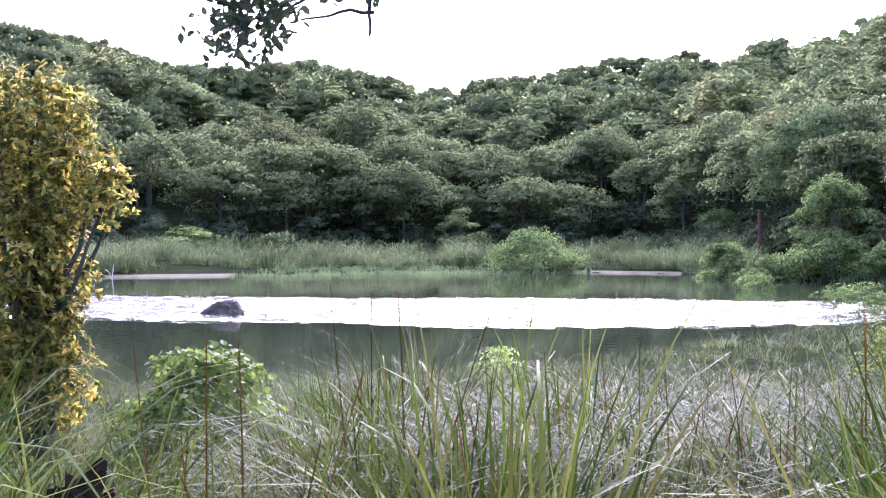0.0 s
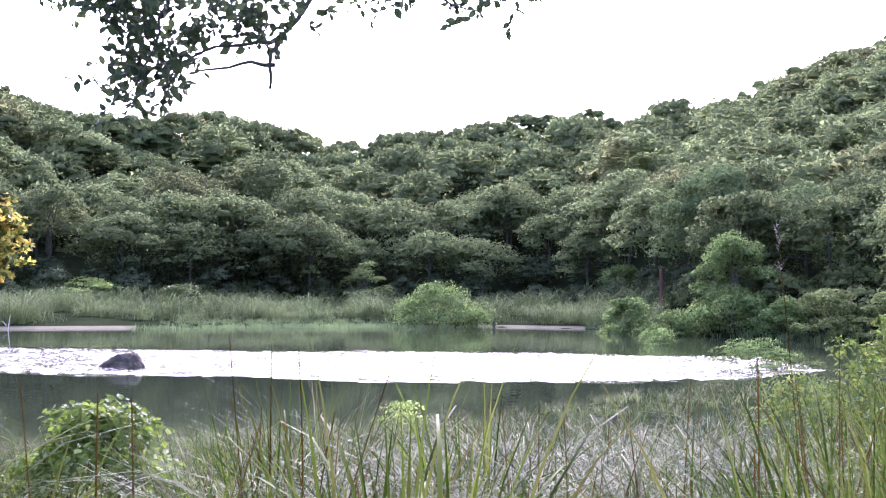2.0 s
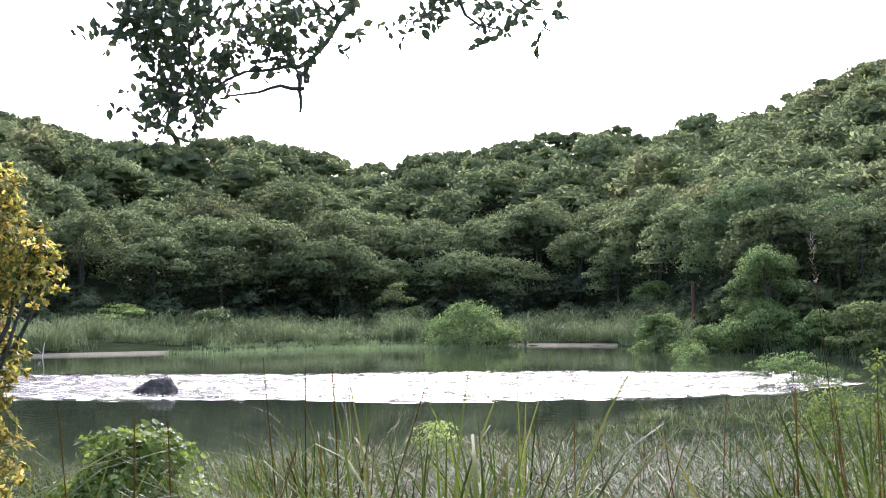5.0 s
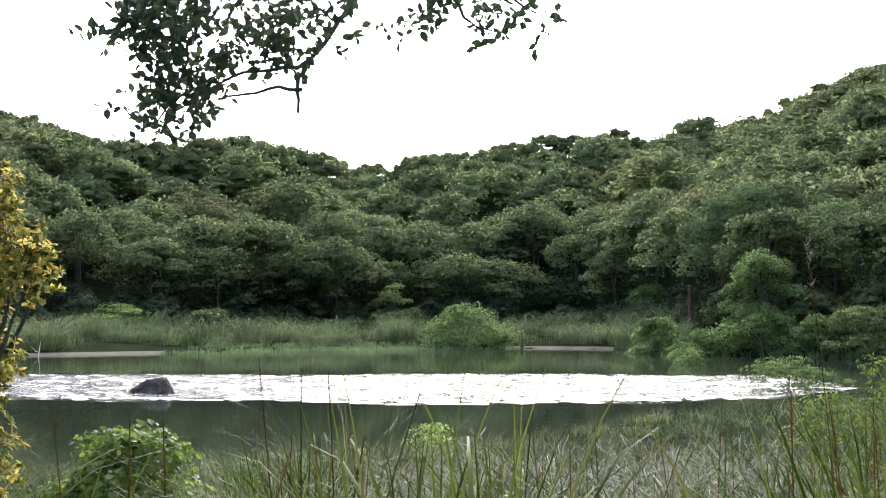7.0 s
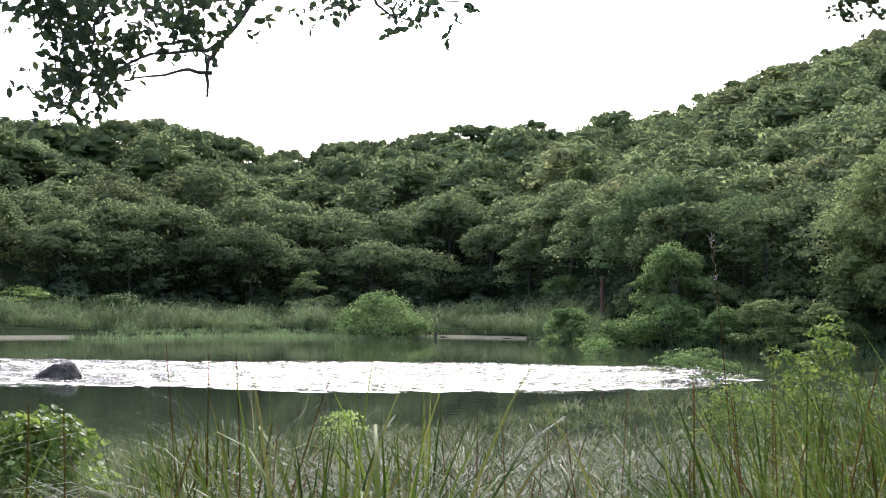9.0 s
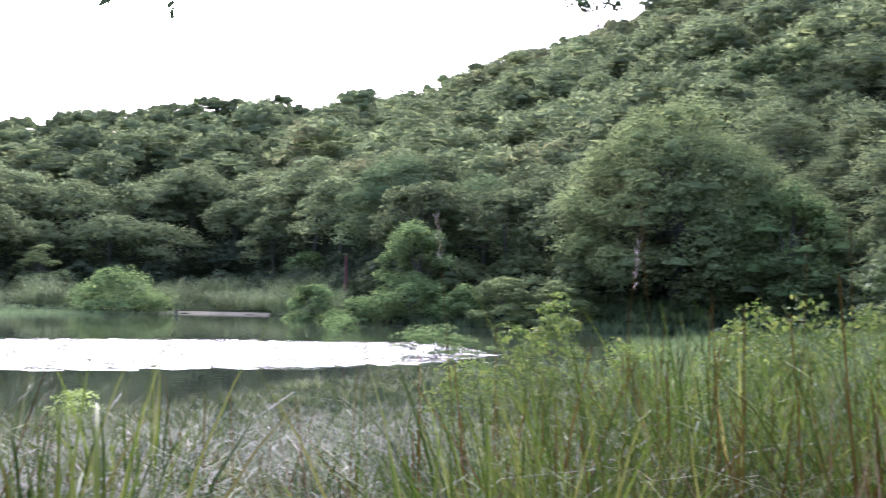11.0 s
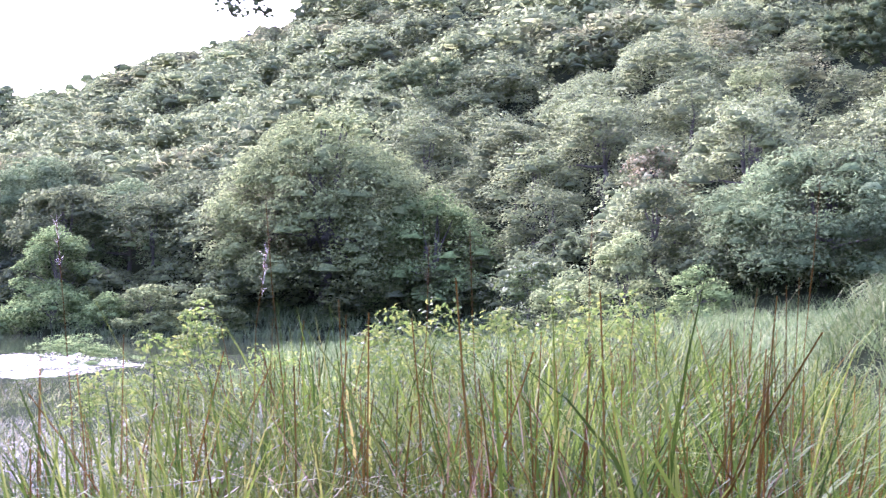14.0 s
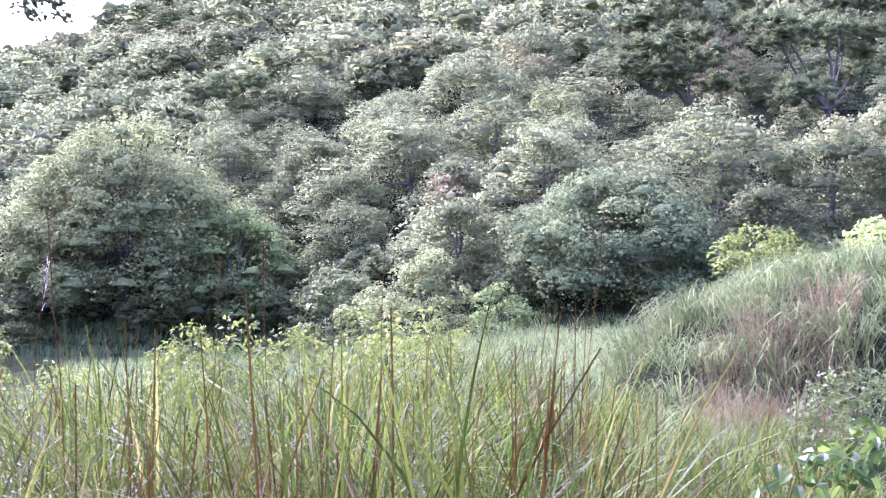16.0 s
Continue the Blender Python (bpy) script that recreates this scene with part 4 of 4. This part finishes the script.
def tufts(spots, tall, per, width, rng, seg=3, spread=0.35, curl=(0.7, 1.8), lean=0.25):
    """Arching tufts: blades leaving each spot to all sides."""
    b = np.repeat(spots, per, 0)
    t = np.repeat(tall, per)
    phi = rng.uniform(0, 2 * math.pi, len(b))
    off = spread * np.sqrt(rng.random(len(b))) * np.clip(t, 0.4, 2)
    base = b + np.stack([np.cos(phi) * off, np.sin(phi) * off, -0.03 + 0 * off], 1)
    return blades(base, phi + rng.normal(0, 0.5, len(b)), t * rng.uniform(0.75, 1.25, len(b)), width * rng.uniform(0.7, 1.3, len(b)),
                  np.abs(rng.normal(0, lean, len(b))), rng.uniform(*curl, len(b)), seg, rng)


far_of, base_of, near_of = (lambda q: np.interp(q, B, FAR)), (lambda q: np.interp(q, B, BASE)), (lambda q: np.interp(q, B, NEAR))
rng = rng_of(110)
spots, az, r = scatter_polar(300, -27, 12.5, lambda q: far_of(q) + 2.4, lambda q: base_of(q) + 4, rng)
hum = np.repeat(rng.uniform(1.1, 1.9, len(spots)) ** 2, 3) * rng.uniform(0.85, 1.1, 3 * len(spots))
spots = np.repeat(spots, 3, 0) + rng.normal(size=(3 * len(spots), 3)) * np.array([0.45, 0.45, 0.0])
tagged(part("reeds", mesh_from("reeds", *tufts(spots, hum, 36, 0.065, rng, 3, 0.24, (1.8, 3.3), 0.4), True), REED, None),
       "grey-green arching reed hummocks along the far bank", "reeds", "", "stuff")
spots, az, r = scatter_polar(700, -13, 4.0, lambda q: far_of(q) - 5, lambda q: far_of(q) + 3, rng)
spots = spots[np.abs(az + 4.5) < 8.5 * rng.random(len(az)) ** 0.4]
spots[:, 2] = np.maximum(spots[:, 2], -0.05)
tagged(part("sedge", mesh_from("sedge", *tufts(spots, 0.5 * rng.random(len(spots)) ** 0.5, 16, 0.04, rng, 2, 0.9, (0.2, 0.9)), True), SEDGE, None),
       "bright green sedge standing in the far shallows", "sedge", "", "stuff")
spots, az, r = scatter_polar(800, 8, 34, lambda q: far_of(q) - 1.5, lambda q: far_of(q) + 6, rng)
spots[:, 2] = np.maximum(spots[:, 2], -0.05)
tagged(part("sedge", mesh_from("sedge", *tufts(spots, np.full(len(spots), 0.6), 16, 0.05, rng, 2, 0.6, (0.2, 0.9)), True), SEDGE, None),
       "green sedge fringe below the waterside bushes", "sedge", "", "stuff")


def mud_shore(lo, hi):
    """A narrow rim of pale mud where the far bank meets the water."""
    az = np.arange(lo, hi, 0.15)
    edge = np.interp(az, B, FAR)
    rows = []
    for k, (out, lift) in enumerate(((-0.5, 0.0), (-0.1, 0.02), (0.4, 0.03), (0.9, 0.01))):
        r = edge + out + 0.15 * np.sin(az * 2.1 + k) * (0 < k < 3)
        x, y = r * np.sin(np.radians(az)), r * np.cos(np.radians(az))
        rows.append(np.stack([x, y, np.maximum(height(x, y), -0.04) + lift], 1))
    v = np.stack(rows, 1).reshape(-1, 3)
    i, j = np.meshgrid(np.arange(len(az) - 1), np.arange(3), indexing="ij")
    f = np.stack([i * 4 + j, i * 4 + j + 1, (i + 1) * 4 + j + 1, (i + 1) * 4 + j], -1).reshape(-1, 4)
    tagged(part("mud_shore", mesh_from("mud_shore", v, f, True), MUD, None), "narrow rim of pale mud along the far waterline", "shore", "", "structure")


mud_shore(-20.5, -12.5)
mud_shore(2.5, 8.5)


# ---- grass of the near bank ----
TOP_B = [-30, -24, -19, -12, -4, 2, 5, 8, 14, 18, 22, 30, 40, 47, 52, 60]
TOP_E = [-3.4, -3.4, -3.9, -6.2, -5.3, -5.2, -4.9, -4.5, -4.4, -3.4, -1.6, -1.1, -0.9, -1.9, -4.6, -6.0]


def tall_of(az, r):
    """How high the grass stands, so that its tops keep one skyline from the bank."""
    return np.clip(1.58 + r / near_of(az) + r * np.tan(np.radians(np.interp(az, TOP_B, TOP_E))), 0.45, 1.75)


rng = rng_of(120)
spots, az, r = scatter_polar(2300, -28, 66, lambda q: np.full_like(q, 8.0), lambda q: np.minimum(near_of(q) - 0.3, 34), rng)
h = np.minimum(np.where(az < 17, 0.62, 0.8) * np.interp(r, [6, 12, 22, 34], [0.95, 0.85, 0.65, 0.6]), tall_of(az, r)) * rng.uniform(0.7, 1.2, len(r))
for side, leaves, label in ((az < 17, SILVER, "silvery green meadow grass arching over on the bank"), (az >= 17, MOUND_GRASS, "pale green meadow grass behind the tall tussocks")):
    tagged(part("meadow_grass", mesh_from("meadow_grass", *tufts(spots[side], h[side], 15, 0.013, rng, 3, 0.3, (0.5, 2.2), 0.3), True), leaves, None), label, "grass", "", "stuff")
spots, az, r = scatter_polar(1700, 24, 66, lambda q: np.full_like(q, 22.0), lambda q: base_of(q) + 2, rng)
tagged(part("meadow_grass", mesh_from("meadow_grass", *tufts(spots, np.full(len(spots), 0.7), 14, 0.035, rng, 2, 0.5, (0.4, 1.8)), True), MOUND_GRASS, None),
       "pale green grass on the open meadow below the hill", "grass", "", "stuff")
spots, az, r = scatter_polar(900, -28, 53, lambda q: np.full_like(q, 4.0), lambda q: np.full_like(q, 9.5), rng)
keep = (az > 16) | (rng.random(len(az)) < 0.35)
spots, az, r = spots[keep], az[keep], r[keep]
tagged(part("tall_grass", mesh_from("tall_grass", *tufts(spots, tall_of(az, r) * rng.uniform(0.6, 1.0, len(r)) * np.where(az > 16, 1.0, 0.55), 26, 0.014, rng, 4, 0.14, (0.5, 3.0), 0.2), True), GRASS, None),
       "tall green grass filling the bank between tussocks", "grass", "", "stuff")
# the mound's own coat
n = 850
q = rng.random(n) ** 0.5 * 4.8
a = rng.uniform(0, 2 * math.pi, n)
x, y = MOUND[0] + q * np.cos(a) * 1.15, MOUND[1] + q * np.sin(a)
spots = np.stack([x, y, height(x, y)], 1)
tagged(part("mound_grass", mesh_from("mound_grass", *tufts(spots, rng.uniform(0.5, 0.85, n), 30, 0.02, rng, 2, 0.3, (1.0, 2.2), 0.35), True), MOUND_GRASS, None),
       "pale arching grass covering a rounded mound", "grass", "", "stuff")
spots, az, r = scatter_polar(60, 53, 59.5, lambda q: np.full_like(q, 13.2), lambda q: np.full_like(q, 15.6), rng)
tagged(part("dry_grass", mesh_from("dry_grass", *tufts(spots, rng.uniform(0.5, 0.8, len(r)), 40, 0.008, rng, 3, 0.3, (0.1, 0.9), 0.25), True), RED_GRASS, None),
       "reddish dry grass at the foot of the mound", "grass", "", "stuff")


def tussock(kind, seed):
    """One tussock of grass, about a metre high before scaling: stiff blades that nod at the tip, longer ones arching over, a fan of stalks."""
    rng = rng_of(seed)
    ob = thing("grass_tussock", (0, 0, 0), {"green": "tall green grass tussock with broad blades nodding at the tips",
                                            "silver": "silvery grass tussock with blades arching over",
                                            "mound": "large rounded tussock of silvery grass arching over to all sides", "dry": "grass tussock with a fan of reddish brown stalks"}[kind], "grass", "grass tussocks on the near bank")

    def some(n, spread):
        phi = rng.uniform(0, 2 * math.pi, n)
        off = spread * np.sqrt(rng.random(n))
        return np.stack([np.cos(phi) * off, np.sin(phi) * off, np.full(n, -0.05)], 1), phi + rng.normal(0, 0.5, n)
    n = {"green": 170, "silver": 360, "mound": 820, "dry": 120}[kind]
    base, phi = some(n, 0.26 if kind == "mound" else 0.17)
    over = rng.random(n) < {"green": 0.5, "silver": 0.85, "mound": 0.95, "dry": 0.5}[kind]
    curl = np.where(over, rng.uniform(1.3, 2.8, n), rng.uniform(0.15, 1.2, n)) * (1.08 if kind == "mound" else 1.0)
    lean = np.abs(rng.normal(0, {"green": 0.1, "silver": 0.16, "mound": 0.24, "dry": 0.13}[kind], n))
    wide = rng.uniform(0.006, 0.017, n) * {"green": 1.0, "silver": 0.46, "mound": 0.85, "dry": 0.8}[kind]
    part("foliage", mesh_from("foliage", *blades(base, phi, rng.uniform(0.72 if kind == "mound" else 0.5, 1.15, n) * np.where(over, 1.0, 0.84), wide, lean, curl, 7, rng, {"silver": 1.5, "mound": 2.6}.get(kind, 1.9)), True),
         SILVER if kind in ("silver", "mound") else GRASS, ob)
    n = {"green": 16, "silver": 40, "mound": 70, "dry": 60}[kind]
    base, phi = some(n, 0.18)
    part("dry_foliage", mesh_from("dry_foliage", *blades(base, phi, rng.uniform(0.4, 0.92, n), rng.uniform(0.003, 0.009, n), np.abs(rng.normal(0, 0.26, n)), rng.uniform(0.1, 2.2, n), 6, rng), True), DRY, ob, "dry brown blades")
    for k in range({"green": 2, "silver": 1, "mound": 4, "dry": 12}[kind]):
        base, phi = some(1, 0.09)
        part("stalk", mesh_from("stalk", *stalks(base, phi, rng.uniform(0.6, 1.02, 1) if kind == "dry" else rng.uniform(0.45, 0.8, 1), rng.uniform(0.003, 0.005, 1), np.abs(rng.normal(0.06, 0.22, 1)), rng.normal(0.05, 0.2, 1), 6), True), CULM, ob)
    return ob


def place_tussocks():
    rng = rng_of(130)
    made = {}
    spots = []
    for r, step in ((3.5, 0.27), (3.95, 0.27), (4.45, 0.3), (5.1, 0.36), (5.8, 0.42), (6.6, 0.5), (7.5, 0.6), (8.6, 0.8), (10, 1.0), (11.6, 1.2), (13.4, 1.4)):
        for az in np.arange(-27, 65, math.degrees(step / r)):
            spots.append((az + rng.normal(0, math.degrees(0.1 / r)), r + rng.normal(0, 0.2)))
    hummocks = [(4.2, 6.4), (6.3, 7.4), (8.0, 6.2), (9.6, 8.0), (11.4, 6.6), (13.2, 7.8), (15.0, 6.4), (16.6, 8.2), (5.4, 9.0), (12.4, 9.6), (0.6, 6.0), (-3.2, 6.8), (-7.4, 6.2), (3.5, 5.4), (10.4, 5.4), (14.0, 5.6), (7.2, 9.6), (16.0, 9.8), (17.5, 7.0), (2.2, 7.6), (13.0, 11.5), (9.0, 11.0)]
    spots += hummocks
    for az, r in spots:
        big = (az, r) in hummocks
        stump_gap = -23.0 < az < -17.4 and r < 4.4
        if r < 3.3 or stump_gap or (az < 17 and not big and rng.random() < (0.12 if az < 3 else 0.3)):
            continue
        x, y, _ = polar(az, r)
        u = float(np.clip(0.5 + 0.62 * wave(x, y, 1.5, 3.0) + rng.normal(0, 0.16), 0, 1))
        if az < -8:
            kind = "green" if u < 0.64 else "silver" if u < 0.86 else "dry"
        elif az < 3:
            kind = "green" if u < 0.55 else "dry" if u < 0.85 else "silver"
        elif az < 17:
            kind = "silver" if u < 0.6 else "dry" if u < 0.9 else "green"
        else:
            kind = "green" if u < 0.56 else "dry"
        kind = "mound" if big else kind
        key = (kind, int(rng.integers(0, 4)))
        first = key not in made
        if first:
            made[key] = tussock(kind, 200 + 10 * ["green", "silver", "dry", "mound"].index(kind) + key[1])
        tall = float(tall_of(az, r))
        if 3 < az < 17 or (az <= 3 and rng.random() < 0.55):
            tall = min(tall, rng.uniform(0.62, 0.95) if kind != "dry" else rng.uniform(0.9, 1.25))
        s = tall * (rng.uniform(0.8, 1.1) if az > 17 else rng.choice([0.7, 0.85, 1.0, 1.1])) * {"green": 1.06, "silver": 1.35, "mound": 1.0, "dry": 1.04}[kind]
        s *= 1.02 if az > 17 else 0.98 if -18.5 < az < -9.5 and r < 7.6 else 1.2
        s = (1.6 + r / float(near_of(az)) - r * math.tan(radians(4.9))) / 0.85 * rng.uniform(0.72, 1.02) if big else s
        m = pose(*on_ground(az, r), 0, 0, rng.uniform(0, 360))
        if first:
            made[key].matrix_basis = m @ Matrix.Scale(s, 4)
        else:
            copy_thing(made[key], m).scale = (s, s, s)


place_tussocks()


# ---- tall flowering stalks above the grass ----
def flowering_stalk(az, r, el, plume, lean, seed):
    rng = rng_of(seed)
    x, y, z = on_ground(az, r)
    tall = EYE[2] + r * math.tan(radians(el)) - z
    ob = thing("flowering_stalk", (x, y, z), "tall thin grass stalk with a " + ("pale silky plume" if plume is PLUME else "reddish feathery plume"), "grass stalk", "flowering stalks above the meadow")
    top = np.array((lean * tall, 0.05, tall))
    line = bent((0, 0, -0.05), top, 8, 0.008, rng)
    part("stem", mesh_from("stem", *tube(line, np.linspace(0.0026, 0.0012, 8), 5), True), CULM, ob)
    n = 26
    s = rng.random(n)
    base = top + np.stack([-lean * 0.15 * s, 0 * s, -0.15 * s], 1)
    part("plume", mesh_from("plume", *stalks(base, rng.uniform(0, 6.28, n), rng.uniform(0.02, 0.045, n), np.full(n, 0.00045), rng.uniform(0.1, 0.5, n), rng.uniform(0.2, 0.8, n), 3), True), plume, ob)


for k, (az, r, el, kind, lean) in enumerate([(19.0, 4.2, 3.1, PLUME, -0.10), (48.6, 4.4, 5.5, DRY, 0.12), (27.9, 4.0, 4.2, DRY, -0.08), (40.2, 4.6, 3.8, DRY, 0.02), (23.6, 4.1, 2.0, PLUME, 0.1), (36.0, 4.8, 3.0, DRY, -0.06), (32.0, 4.3, 2.4, DRY, 0.06)]):
    flowering_stalk(az, r, el, kind, lean, 300 + k)
